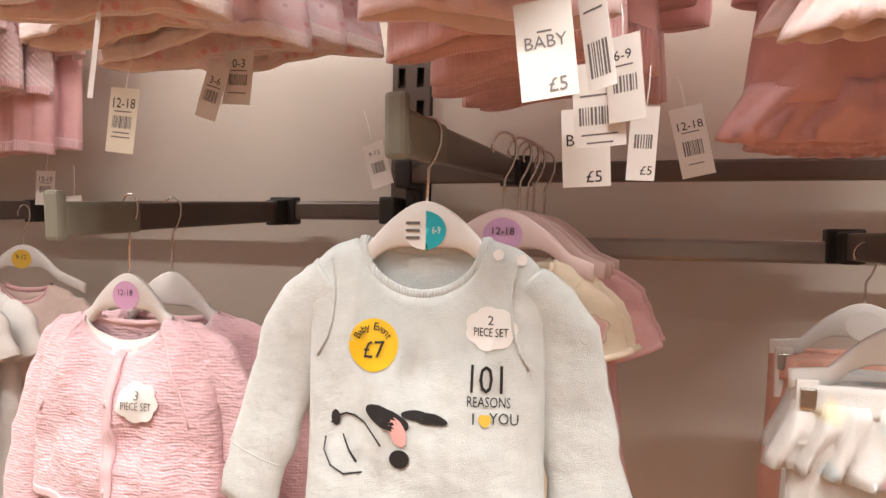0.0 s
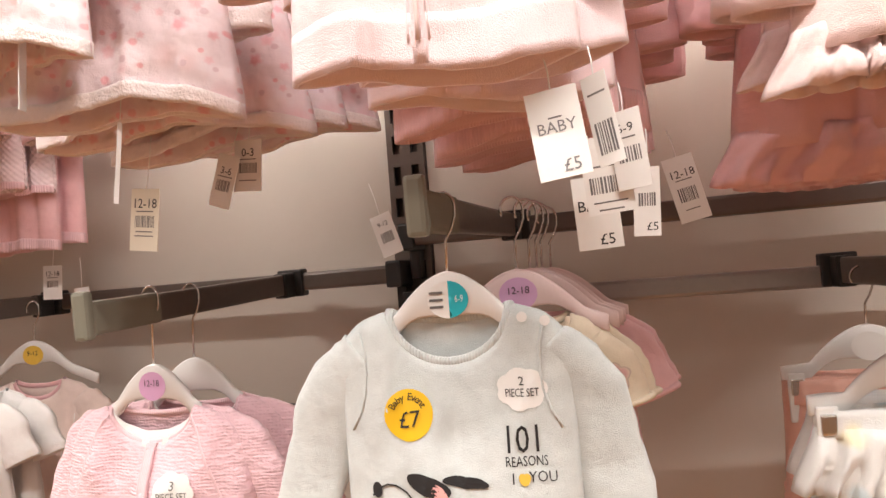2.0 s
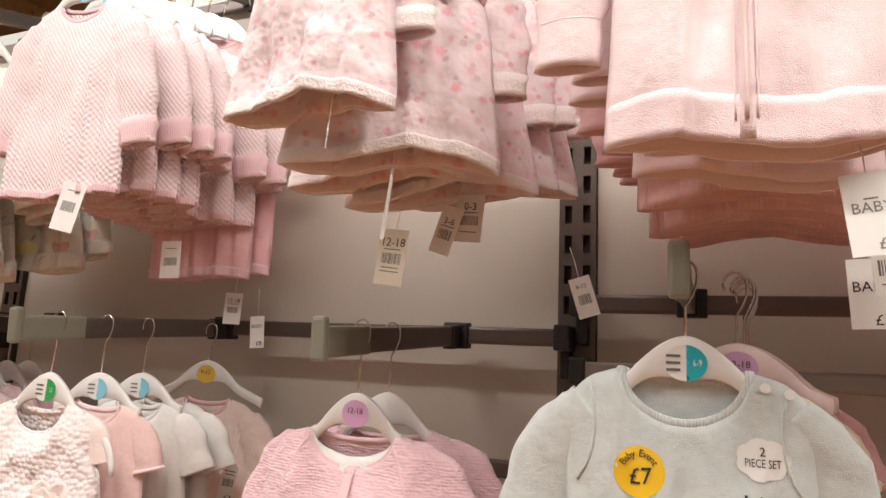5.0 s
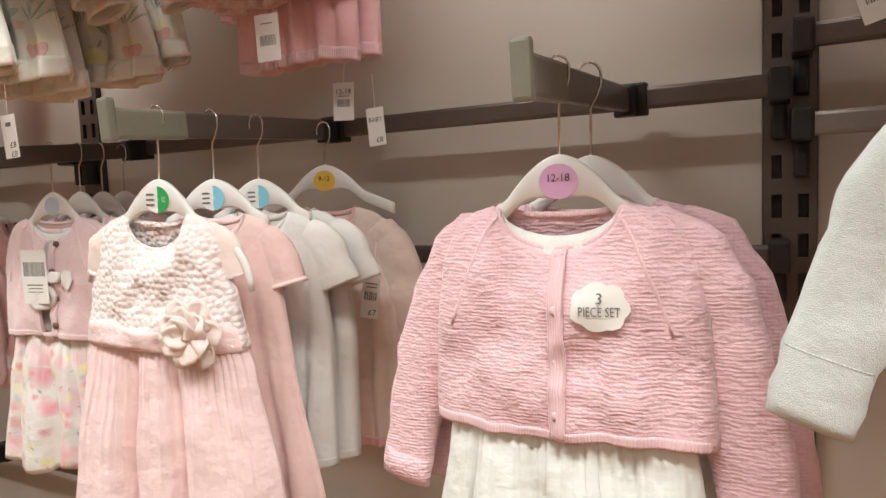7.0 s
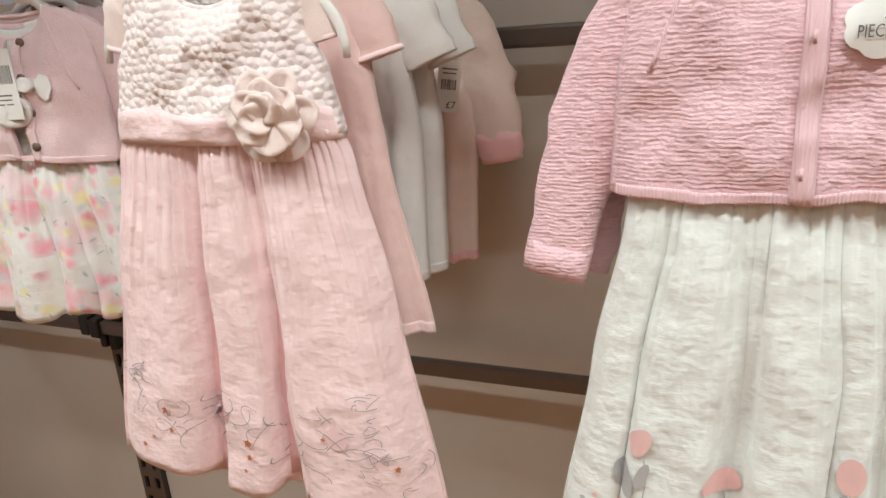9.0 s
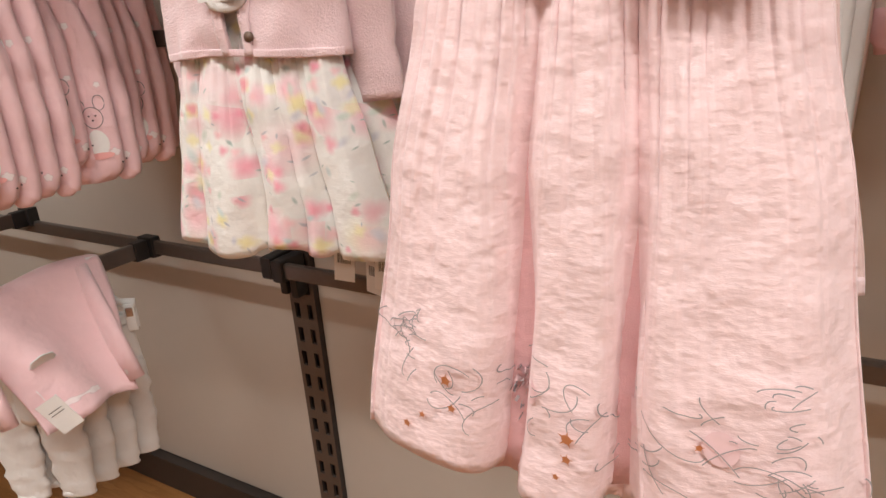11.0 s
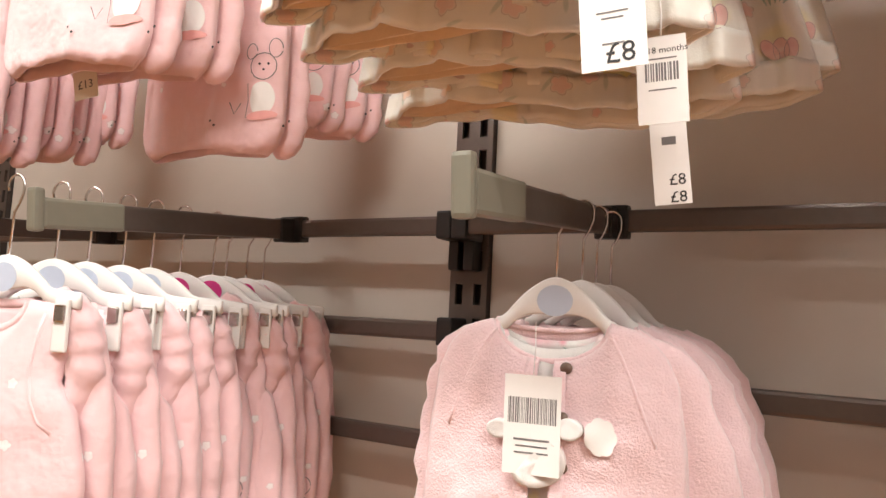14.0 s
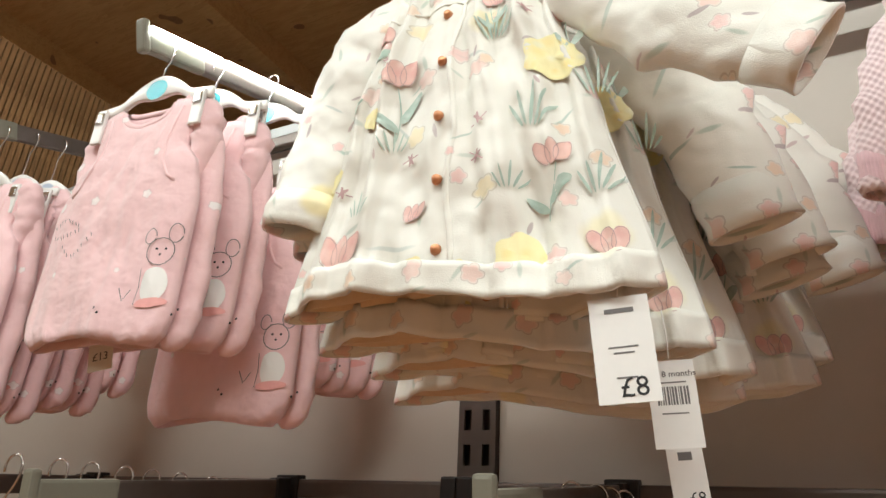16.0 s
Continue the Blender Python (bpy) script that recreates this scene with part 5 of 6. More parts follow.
hb = hanger(None, half=0.060, drop=0.096, arch=0.052)
fc2, _, _ = cardigan_set("pale pink fluffy cardigan over a floral dress, hung behind another", F_knitpale, F_knitpale, F_floral, 0.170, False, False, 47, 0.235, TUCKED)
put_on(fc2, AC + 0.004, -0.185, ZL, 5)
put_on(hb, AC + 0.004, -0.185, ZL, 5)
for i, y in enumerate((-0.145, -0.105)):
    again(fc2, AC + 0.008 + 0.006 * i, y, ZL, 6 + 2 * i)
    again(hb, AC + 0.008 + 0.006 * i, y, ZL, 6 + 2 * i)
for dx, dz, yw in ((0.030, 0.795, 8), (0.075, 0.780, -14), (0.095, 0.790, 20)):
    swing_tag(fc2, dx, 0.02, dz - ZL - 0.0, 0.030, 0.060, [], yw, 6, M_card, ((0.020, -0.012, 0.0016),), 0.03, (-0.034, 0.014, 0.020))


# ---- rompers ----
def romper(length=0.375, half=0.130, seed=1):
    """A padded, folded sleeping romper clipped to its hanger, with the second leg folded behind its edge."""
    g = garment("romper", "pink padded velour baby romper with a small appliqued motif", "pink rompers")
    z0 = -0.150
    cl = Cloth(z0, length, [(0, half * 0.74), (0.10, half * 0.72), (0.20, half * 0.68), (0.28, half * 0.88), (0.45, half), (0.9, half * 1.0), (0.97, half * 0.93), (1, half * 0.80)], nw=0.045, nf=0.034, nb=0.006, slope=0.10, depth=0.018, folds=0.0028, nfold=3, seed=seed, hem=0.005, thin=0.4)
    body_part(cl, F_romp, g, thick=0.003)
    neck_band(cl, F_romp, g, 0.005)
    o, p, r = sleeve(1, [(half * 0.70, 0.018, z0 - 0.004), (half * 0.88, 0.022, z0 - 0.10), (half * 0.93, 0.025, z0 - 0.22), (half * 0.94, 0.024, z0 - length + 0.034), (half * 0.90, 0.020, z0 - length + 0.010), (half * 0.80, 0.016, z0 - length - 0.002)], [0.014, 0.019, 0.021, 0.021, 0.018, 0.004], F_romp, g, seed, 0.60, "folded_leg", 0.05)
    o, p, r = sleeve(-1, [(half * 0.66, 0.012, z0 + 0.002), (half * 0.86, 0.016, z0 - 0.06), (half * 0.92, 0.018, z0 - 0.15)], [0.020, 0.026, 0.020], F_romp, g, seed + 4, 0.6, "folded_arm", 0.06)
    o, p, r = sleeve(1, [(half * 0.50, 0.006, z0 + 0.004), (half * 0.74, 0.010, z0 - 0.022), (half * 0.80, 0.013, z0 - 0.070), (half * 0.70, 0.014, z0 - 0.125)], [0.012, 0.021, 0.020, 0.010], F_romp, g, seed + 9, 0.75, "folded_arm", 0.10)
    for sd in (-1, 1):
        part("armhole_seam", mesh_of("armhole_seam", *tube([tuple(cl.front(sd * half * a, z0 - d, 0.0012)) for a, d in ((0.54, 0.014), (0.50, 0.040), (0.48, 0.070), (0.52, 0.100), (0.62, 0.122), (0.74, 0.132))], 0.0022, 0.0018, n=8), F_romp), g, "bound armhole edge")
    bx = half * 0.78
    zb = z0 - length
    m = decal("applique", cl, moved(blob_shape(0.019), bx, zb + 0.062, 0, 0.85, 1.15), M_card, g, "small white stitched patch", 0.0026)
    decal("stitch_line", cl, joined([stroke_shape([(bx + 0.016 * math.cos(t / 2.5), zb + 0.103 + 0.017 * math.sin(t / 2.5)) for t in range(17)], 0.0011),
                                    stroke_shape([(bx + 0.014 + 0.008 * math.cos(t / 2), zb + 0.126 + 0.012 * math.sin(t / 2)) for t in range(13)], 0.0010),
                                    stroke_shape([(bx - 0.016 + 0.008 * math.cos(t / 2), zb + 0.122 + 0.010 * math.sin(t / 2)) for t in range(13)], 0.0010),
                                    stroke_shape([(bx - 0.020, zb + 0.082), (bx - 0.019, zb + 0.060), (bx - 0.022, zb + 0.040), (bx, zb + 0.036), (bx + 0.020, zb + 0.042)], 0.0010),
                                    stroke_shape([(bx - 0.045, zb + 0.060), (bx - 0.038, zb + 0.045), (bx - 0.030, zb + 0.058)], 0.0012)]), M_grey_ink, g, "thin grey stitched outline", 0.0030)
    decal("applique", cl, moved(blob_shape(0.020), bx, zb + 0.041, 4, 1.0, 0.28), M_pinkink, g, "coral stitched band", 0.0030)
    for dx, dz in ((-0.005, 0.106), (0.006, 0.106), (0.0, 0.099), (0.028, 0.028), (0.036, 0.033), (-0.06, 0.03), (-0.066, 0.036)):
        decal("stitch_dot", cl, moved(blob_shape(0.0016, 1, 8), bx + dx, zb + dz), M_ink, g, "", 0.0032)
    return g, cl


hr = hanger(M_greyblue, "", half=0.100, drop=0.098, clips=True, rise=0.034)
hm = hanger(M_magenta, "", half=0.100, drop=0.100, clips=True, rise=0.034)
rr = random.Random(11)
r1, r1c = romper(0.385, 0.130, 61)
r2, _ = romper(0.370, 0.124, 67)
put_on(r1, -1.625, -0.470, ZL + 0.006, 14)
put_on(r2, -1.612, -0.425, ZL, 20)
put_on(hr, -1.618, -0.470, ZL, 13)
put_on(hm, -1.604, -0.205, ZL, 21)
for i, y in enumerate((-0.385, -0.340, -0.300, -0.255, -0.215, -0.175, -0.135, -0.100)):
    again((r1, r2)[i % 2], -1.610 + rr.uniform(-0.006, 0.006), y, ZL + rr.uniform(-0.010, 0.010), 23 + rr.uniform(-5, 5), rr.uniform(-1.5, 1.5), 1.0 - 0.006 * i)
    if i not in (4,):
        again(hr if i < 3 else hm, -1.606, y - 0.004, ZL, 21 + rr.uniform(-4, 4))
again(hr, -1.610, -0.425, ZL, 19)

# upper rompers
u1, u1c = romper(0.328, 0.113, 71)
for z1, x1, dip in ((0.160, -0.100, 0.006), (0.146, -0.098, -0.004), (0.128, -0.070, -0.014)):
    dashes = [stroke_shape([(x1 + 0.006 * i, -0.480 + z1 + dip * math.sin(0.5 * i)), (x1 + 0.006 * i + (0.001, 0.003)[i % 2], -0.480 + z1 + dip * math.sin(0.5 * i) - 0.005)], 0.0010) for i in range(9)]
    decal("stitched_words", u1c, joined(dashes), M_grey_ink, u1, "thin stitched marks", 0.0030)
hu = hanger(M_teal, "", half=0.098, drop=0.066, clips=True, rise=0.034)
for i, (y, dx, dz, yw, sc) in enumerate(((-0.440, 0.000, 0.0, 6, 1.0), (-0.370, 0.022, 0.014, 8, 0.98), (-0.285, 0.045, -0.078, 6, 1.0), (-0.110, 0.030, -0.060, 10, 1.0))):
    zz = zup(y)
    if i == 0:
        put_on(u1, -1.590, y, zz + 0.032, yw, 0, sc)
        put_on(hu, -1.590, y, zz, yw)
    else:
        again(u1, -1.590 + dx, y, zz + dz, yw, rr.uniform(-2, 2), sc)
        again(hu, -1.590 + dx, y, zz, yw)
again(r2, -1.560, -0.160, zup(-0.16) - 0.05, 12, 2, 0.9)
swing_tag(u1, -0.02, 0.03, -0.465, 0.032, 0.035, [("\u00a313", 0.014, 0, -0.018)], 10, -12, M_cream, (), 0)
for i, y in enumerate((-0.400, -0.350, -0.300, -0.240, -0.180)):
    again((r2, r1)[i % 2], -2.050, y, zup(y) + 0.01, 12 + rr.uniform(-6, 6), rr.uniform(-2, 2), 1.0)
    again(hr, -2.055, y, zup(y), 10)


# ---- upper arms: satin coats ----
def leaf_shape(x, z, turn, length, w):
    return moved(blob_shape(lambda t: 1.0, 2, 16), x - length * 0.5 * math.sin(radians(turn)), z + length * 0.5 * math.cos(radians(turn)), turn, w, length * 0.5)


def coat_print(cl, g):
    """Watercolour tulips, round blossoms and tufts of leaves over the coat's front."""
    flowers = ((-0.052, -0.258, 1.0, 4, 0), (-0.098, -0.432, 1.1, -12, 0), (0.090, -0.372, 0.8, 6, 0), (-0.080, -0.195, 0.7, 14, 0), (0.105, -0.215, 0.75, -18, 0), (0.040, -0.190, 0.6, 20, 0), (0.128, -0.452, 0.8, 10, 0), (-0.030, -0.405, 0.6, -20, 0),
               (0.092, -0.272, 1.25, 0, 1), (0.062, -0.458, 1.0, 0, 1), (-0.078, -0.300, 0.55, 0, 1), (-0.120, -0.350, 0.6, 0, 1), (0.012, -0.470, 0.7, 0, 1), (-0.028, -0.462, 0.75, 0, 1))
    for k, (x, z, q, turn, kind) in enumerate(flowers):
        q *= 1.45
        if kind == 0:
            petals = [moved(blob_shape(0.0062 * q, 2, 16), x + dx * q, z + dz * q, tt + turn, 0.78, 1.55) for dx, dz, tt in ((-0.0072, 0.001, 24), (0.0072, 0.001, -24), (0.0, 0.0, 0))]
            decal("tulip_print", cl, joined(petals[:2]), F_petalprint, g, "coral watercolour tulip", 0.0036)
            decal("tulip_print", cl, petals[2], F_petalprint, g, "coral watercolour tulip", 0.0039)
            lines = []
            for dx, tt in ((-0.0072, 24), (0.0072, -24), (0.0, 0)):
                ring = []
                for i in range(13):
                    t = 2 * math.pi * i / 12
                    ex, ez = 0.0050 * q * math.cos(t), 0.0097 * q * math.sin(t)
                    c, n = math.cos(radians(tt + turn)), math.sin(radians(tt + turn))
                    ring.append((x + dx * q + ex * c - ez * n, z + ex * n + ez * c))
                lines.append(stroke_shape(ring, 0.0005))
            decal("ink_line", cl, joined(lines), M_pinkline, g, "fine brown outline", 0.0043)
            if z < -0.40:
                continue
            stem = [(x + 0.004 * math.sin(i * 0.5 + k) - 0.002 * i * math.sin(radians(turn)), z - 0.010 * q - 0.0065 * q * i) for i in range(7)]
            decal("stem_print", cl, stroke_shape(stem, 0.0011), F_leafprint, g, "thin green stem", 0.0036)
            decal("leaf_print", cl, joined([leaf_shape(stem[4][0], stem[4][1], -38, 0.024 * q, 0.0036 * q), leaf_shape(stem[5][0], stem[5][1], 50, 0.020 * q, 0.0032 * q)]), F_leafprint, g, "grey-green leaf", 0.0036)
        else:
            decal("blossom_print", cl, moved(blob_shape(lambda t: 0.0125 * (1 + 0.10 * abs(math.cos(2.5 * t)) + 0.05 * math.sin(7 * t + k)), 3, 30), x, z, 0, q, q), F_yolkprint, g, "pale yellow blossom", 0.0036)
    for x, z, q in ((0.036, -0.240, 1.0), (0.068, -0.345, 1.1), (-0.060, -0.340, 0.6), (0.120, -0.310, 0.9), (-0.110, -0.290, 0.7), (-0.090, -0.400, 0.6), (0.118, -0.410, 0.9), (0.050, -0.400, 0.6)):
        tuft = [leaf_shape(x + 0.003 * i, z, t, l * q, 0.0014 * q) for i, (t, l) in enumerate(((26, 0.026), (12, 0.036), (-4, 0.042), (-16, 0.034), (-34, 0.024)))]
        decal("leaf_print", cl, joined(tuft), F_leafprint, g, "tuft of slender green leaves", 0.0036)
    for x, z, turn in ((0.030, -0.330, 30), (-0.104, -0.372, -20), (0.070, -0.215, 50), (-0.036, -0.352, 10), (0.028, -0.365, -40), (-0.070, -0.228, 60)):
        decal("dragonfly_print", cl, joined([moved(stroke_shape([(-0.009, 0), (0.009, 0)], 0.0011), x, z, turn), moved(blob_shape(0.0062, 2, 14), x, z, turn + 65, 1.0, 0.22), moved(blob_shape(0.0062, 2, 14), x, z, turn + 112, 1.0, 0.22)]), M_pinkline, g, "small mauve dragonfly", 0.0038)


def satin_coat(label, right):
    g = garment("padded_coat", label, "floral satin coats")
    cl = Cloth(-0.128, 0.352, [(0, 0.088), (0.18, 0.098), (0.5, 0.128), (1, 0.164)], nw=0.045, nf=0.028, nb=0.008, slope=0.34, depth=0.030, folds=0.0060, nfold=6, top_folds=0.75, seed=81, hem=0.010)
    body_part(cl, F_satin, g, thick=0.0025, nu=88, nv=56)
    hem = part("hem", mesh_of("hem", *cl.sheets(v0=0.925, v1=1.01, nu=88, nv=5, puff=0.0035), F_satin), g, "padded hem band", 0.003)
    lin = Cloth(-0.30, 0.168, [(0, 0.110), (1, 0.147)], nw=0.0, nf=0, nb=0, slope=0, depth=0.010, folds=0.002, nfold=4, seed=82, thin=0.9)
    part("lining", mesh_of("lining", *lin.sheets(nu=30, nv=6), F_lining), g, "cream lining", 0.002)
    part("front_edge", mesh_of("front_edge", *tube([tuple(cl.front(0.004 + 0.003 * math.sin(i * 0.9), -0.160 - 0.019 * i, 0.001)) for i in range(17)], 0.0030, 0.0022, n=8), F_satin), g, "overlapping front edge")
    for k in range(5):
        b = part("button", mesh_of("button", *tube([(0, -0.0025, 0), (0, 0.0015, 0)], [0.0032, 0.0050], n=14), M_button), g, "round copper snap button")
        b.location = cl.front(-0.006, -0.196 - 0.062 * k, 0.004)
    for s, pts in ((-1, [(0.062, 0.0, -0.148), (0.106, 0.0, -0.186), (0.146, 0.004, -0.285), (0.170, -0.008, -0.392)]), (1, right)):
        o, p, r = sleeve(s, pts, [0.024, 0.040, 0.044, 0.034], F_satin, g, 83 + s, 0.48, wrinkle=0.07)
        cuff(p, r, F_satin, g, 0.52, 4, 1.02)
    coat_print(cl, g)
    part("collar", mesh_of("collar", *tube(cl.neckline(), 0.013, 0.006, n=10, closed=True), F_satin), g, "rounded collar")
    yoke = [tuple(cl.front(-0.098 + 0.196 * i / 30, -0.176 + 0.0012 * math.sin(i * 2.1), 0.001)) for i in range(31)]
    part("yoke_gather", mesh_of("yoke_gather", *tube(yoke, 0.0018, 0.0018, n=8), F_satin), g, "gathered yoke seam")
    return g, cl


sc, scl = satin_coat("white satin padded baby coat printed with garden flowers", [(0.062, 0.0, -0.148), (0.110, -0.004, -0.180), (0.190, -0.020, -0.262), (0.284, -0.030, -0.330)])
sd_, _ = satin_coat("white satin floral baby coat hung behind another", [(0.062, 0.0, -0.148), (0.110, 0.0, -0.186), (0.170, 0.004, -0.275), (0.205, 0.008, -0.385)])
hc = hanger(M_teal, "", half=0.085, drop=0.075, rise=0.046)
put_on(sc, -1.122, -0.452, zup(-0.452) + 0.032, 4, -1)
put_on(hc, -1.106, -0.452, zup(-0.452), 4)
for i, (y, dz, sc_, dx) in enumerate(((-0.395, -0.012, 1.04, 0.012), (-0.330, -0.030, 1.06, 0.030), (-0.270, -0.050, 1.08, 0.020), (-0.205, -0.055, 1.06, 0.075), (-0.140, -0.050, 1.04, 0.095))):
    (put_on if i == 0 else again)(sd_, -1.110 + dx, y, zup(y) + dz + 0.022, 5 + rr.uniform(-4, 6), rr.uniform(-2, 2), sc_)
    again(hc, -1.100 + dx, y, zup(y), 5)
TX, TZ = 0.130, 1.439 - zup(-0.452)
swing_tag(sc, TX, -0.020, TZ + 0.005, 0.041, 0.074, [("\u00a38", 0.019, 0.004, -0.064)], 3, -3, M_card, ((0.020, -0.010, 0.0035), (0.020, -0.036, 0.0012), (0.014, -0.040, 0.0012), (0.014, -0.057, 0.0012)), 0.03)
swing_tag(sc, TX + 0.026, 0.030, TZ - 0.030, 0.033, 0.062, [("12-18 months", 0.0062, 0.0, -0.010)], 4, -2, M_card, ((0.020, -0.016, 0.001), (0.018, -0.038, 0.001)), 0.04, (-0.032, 0.013, 0.022))
swing_tag(sc, TX + 0.026, 0.075, TZ - 0.078, 0.026, 0.062, [("\u00a38", 0.012, 0.004, -0.044), ("\u00a38", 0.012, 0.004, -0.057)], 6, -4, M_card, ((0.010, -0.014, 0.006),), 0.05)


# ---- upper arms: quilted pink coats ----
def pink_coat():
    g = garment("quilted_coat", "pink floral quilted baby coat with cream fleece hem", "pink floral coats")
    cl = Cloth(-0.105, 0.232, [(0, 0.066), (0.2, 0.074), (0.5, 0.086), (1, 0.102)], nw=0.036, nf=0.020, nb=0.006, slope=0.36, depth=0.026, folds=0.0035, nfold=4, top_folds=0.3, seed=91, hem=0.008)
    body_part(cl, F_pcoat, g, thick=0.004)
    part("hem", mesh_of("hem", *cl.sheets(v0=0.950, v1=1.01, nv=4, puff=0.0022), F_fleece), g, "cream fleece hem", 0.003)
    fr = []
    for i in range(46):
        u = -0.078 + 0.156 * i / 45
        p = cl.front(u, -0.178 + 0.0016 * math.sin(i * 1.5), 0.005 + 0.0016 * math.sin(i * 1.5))
        fr.append(tuple(p))
    part("ruffle", mesh_of("ruffle", *tube(fr, 0.0060, 0.0028, n=8), F_rib), g, "gathered pink ruffle across the yoke")
    for s, pts in ((-1, [(0.050, 0.004, -0.120), (0.064, 0.016, -0.150), (0.070, 0.026, -0.195), (0.074, 0.030, -0.240)]), (1, [(0.050, 0.0, -0.120), (0.076, 0.010, -0.148), (0.090, 0.018, -0.200), (0.094, 0.020, -0.262)])):
        o, p, r = sleeve(s, pts, [0.020, 0.029, 0.027, 0.024], F_pcoat, g, 93 + s, 0.40, wrinkle=0.05)
        cuff(p, r, F_fleece, g, 0.46, 4, 1.06)
    part("collar", mesh_of("collar", *tube(cl.neckline(), 0.009, 0.006, n=10, closed=True), F_rib), g, "pink collar")
    return g, cl


pk, pkc = pink_coat()
hk = hanger(M_blue, "", half=0.062, drop=0.058, rise=0.044, arch=0.045)
put_on(pk, -0.092, -0.562, zup(-0.562) - 0.010, -6, 5)
put_on(hk, -0.092, -0.562, zup(-0.562), -6)
for i, (y, dx, dz, sc_, yw) in enumerate(((-0.490, 0.050, -0.035, 1.10, 16), (-0.430, -0.010, -0.040, 1.12, -4), (-0.365, 0.020, -0.060, 1.14, 10), (-0.300, 0.035, -0.060, 1.14, 6), (-0.230, 0.040, -0.070, 1.14, 12))):
    again(pk, -0.095 + dx, y, zup(y) + dz, yw, rr.uniform(-3, 3), sc_)
    again(hk, -0.095 + dx, y, zup(y), yw)
swing_tag(pk, 0.040, -0.010, -0.318, 0.020, 0.062, [], -50, 4, M_card, ((0.014, -0.012, 0.0014),), 0.02, (-0.046, 0.016, 0.013))
swing_tag(pk, 0.055, 0.100, -0.432, 0.033, 0.058, [("12-18", 0.0125, 0, -0.014)], 2, 2, M_cream, ((0.020, -0.021, 0.001), (0.020, -0.040, 0.001), (0.022, -0.044, 0.001)), 0.05, (-0.036, 0.011, 0.022))
swing_tag(pk, 0.080, 0.215, -0.368, 0.034, 0.056, [("0-3", 0.0125, 0, -0.014)], 4, 0, M_card, ((0.020, -0.021, 0.001), (0.022, -0.044, 0.001)), 0.05, (-0.036, 0.011, 0.022))
swing_tag(pk, 0.064, 0.205, -0.385, 0.027, 0.058, [("3-6", 0.0110, 0, -0.018)], 4, 14, M_card, ((0.018, -0.024, 0.001),), 0.05, (-0.040, 0.012, 0.018))
swing_tag(pk, 0.072, 0.055, -0.380, 0.004, 0.070, [], 75, 2, M_card, (), 0.04)
swing_tag(pk, 0.185, 0.320, -0.445, 0.026, 0.050, [("9-12", 0.0075, 0, -0.012)], 6, -22, M_card, (), 0.04, (-0.034, 0.012, 0.014))


# ---- upper arms: zipped sweat jackets ----
def zip_jacket(cloth_, rib, label, seed):
    g = garment("zip_jacket", label, "zipped sweat jackets")
    cl = Cloth(-0.120, 0.272, [(0, 0.072), (0.2, 0.080), (0.6, 0.086), (1, 0.090)], nw=0.038, nf=0.018, nb=0.006, slope=0.34, depth=0.019, folds=0.0030, nfold=3, top_folds=0.5, seed=seed, hem=0.006)
    body_part(cl, cloth_, g, thick=0.003)
    part("hem", mesh_of("hem", *cl.sheets(v0=0.885, v1=1.01, nv=5, puff=0.0005), rib), g, "ribbed hem band", 0.0032)
    z = part("zip", mesh_of("zip", *cl.sheets(-0.05, 0.05, nu=3, nv=20, puff=0.0015, sides=("f",)), rib), g, "zip tape", 0.001)
    part("zip_teeth", mesh_of("zip_teeth", *tube([tuple(cl.front(0.0, -0.150 - 0.0122 * i, 0.004)) for i in range(20)], 0.0016, 0.0012, n=6), M_hangpink), z, "pale pink plastic zip teeth")
    for s in (-1, 1):
        part("zip_seam", mesh_of("zip_seam", *tube([tuple(cl.front(s * 0.0065, -0.150 - 0.0122 * i, 0.002)) for i in range(20)], 0.0009, n=6), cloth_), z)
    ru = []
    for i in range(70):
        x = -0.076 + 0.152 * i / 69
        dip = -0.220 + 0.10 * (abs(x) / 0.09) ** 2 * 0.25
        q = cl.front(x, dip + 0.0022 * math.sin(i * 1.7), 0.006 + 0.0028 * math.sin(i * 1.7))
        ru.append(tuple(q))
    part("ruffle", mesh_of("ruffle", *tube(ru, 0.0100, 0.0030, n=8), cloth_), g, "gathered ruffle across the chest")
    for s, pts in ((-1, [(0.054, 0.0, -0.138), (0.086, 0.004, -0.172), (0.118, 0.010, -0.245), (0.121, 0.008, -0.322)]), (1, [(0.054, 0.0, -0.138), (0.086, 0.012, -0.172), (0.106, 0.028, -0.245), (0.112, 0.034, -0.322)])):
        o, p, r = sleeve(s, pts, [0.022, 0.031, 0.028, 0.024], cloth_, g, seed + s, 0.36, wrinkle=0.05)
        cuff_seam(o, rib, g)
    part("collar", mesh_of("collar", *tube(cl.neckline(), 0.012, 0.006, n=10, closed=True), rib), g, "ribbed collar")
    return g, cl


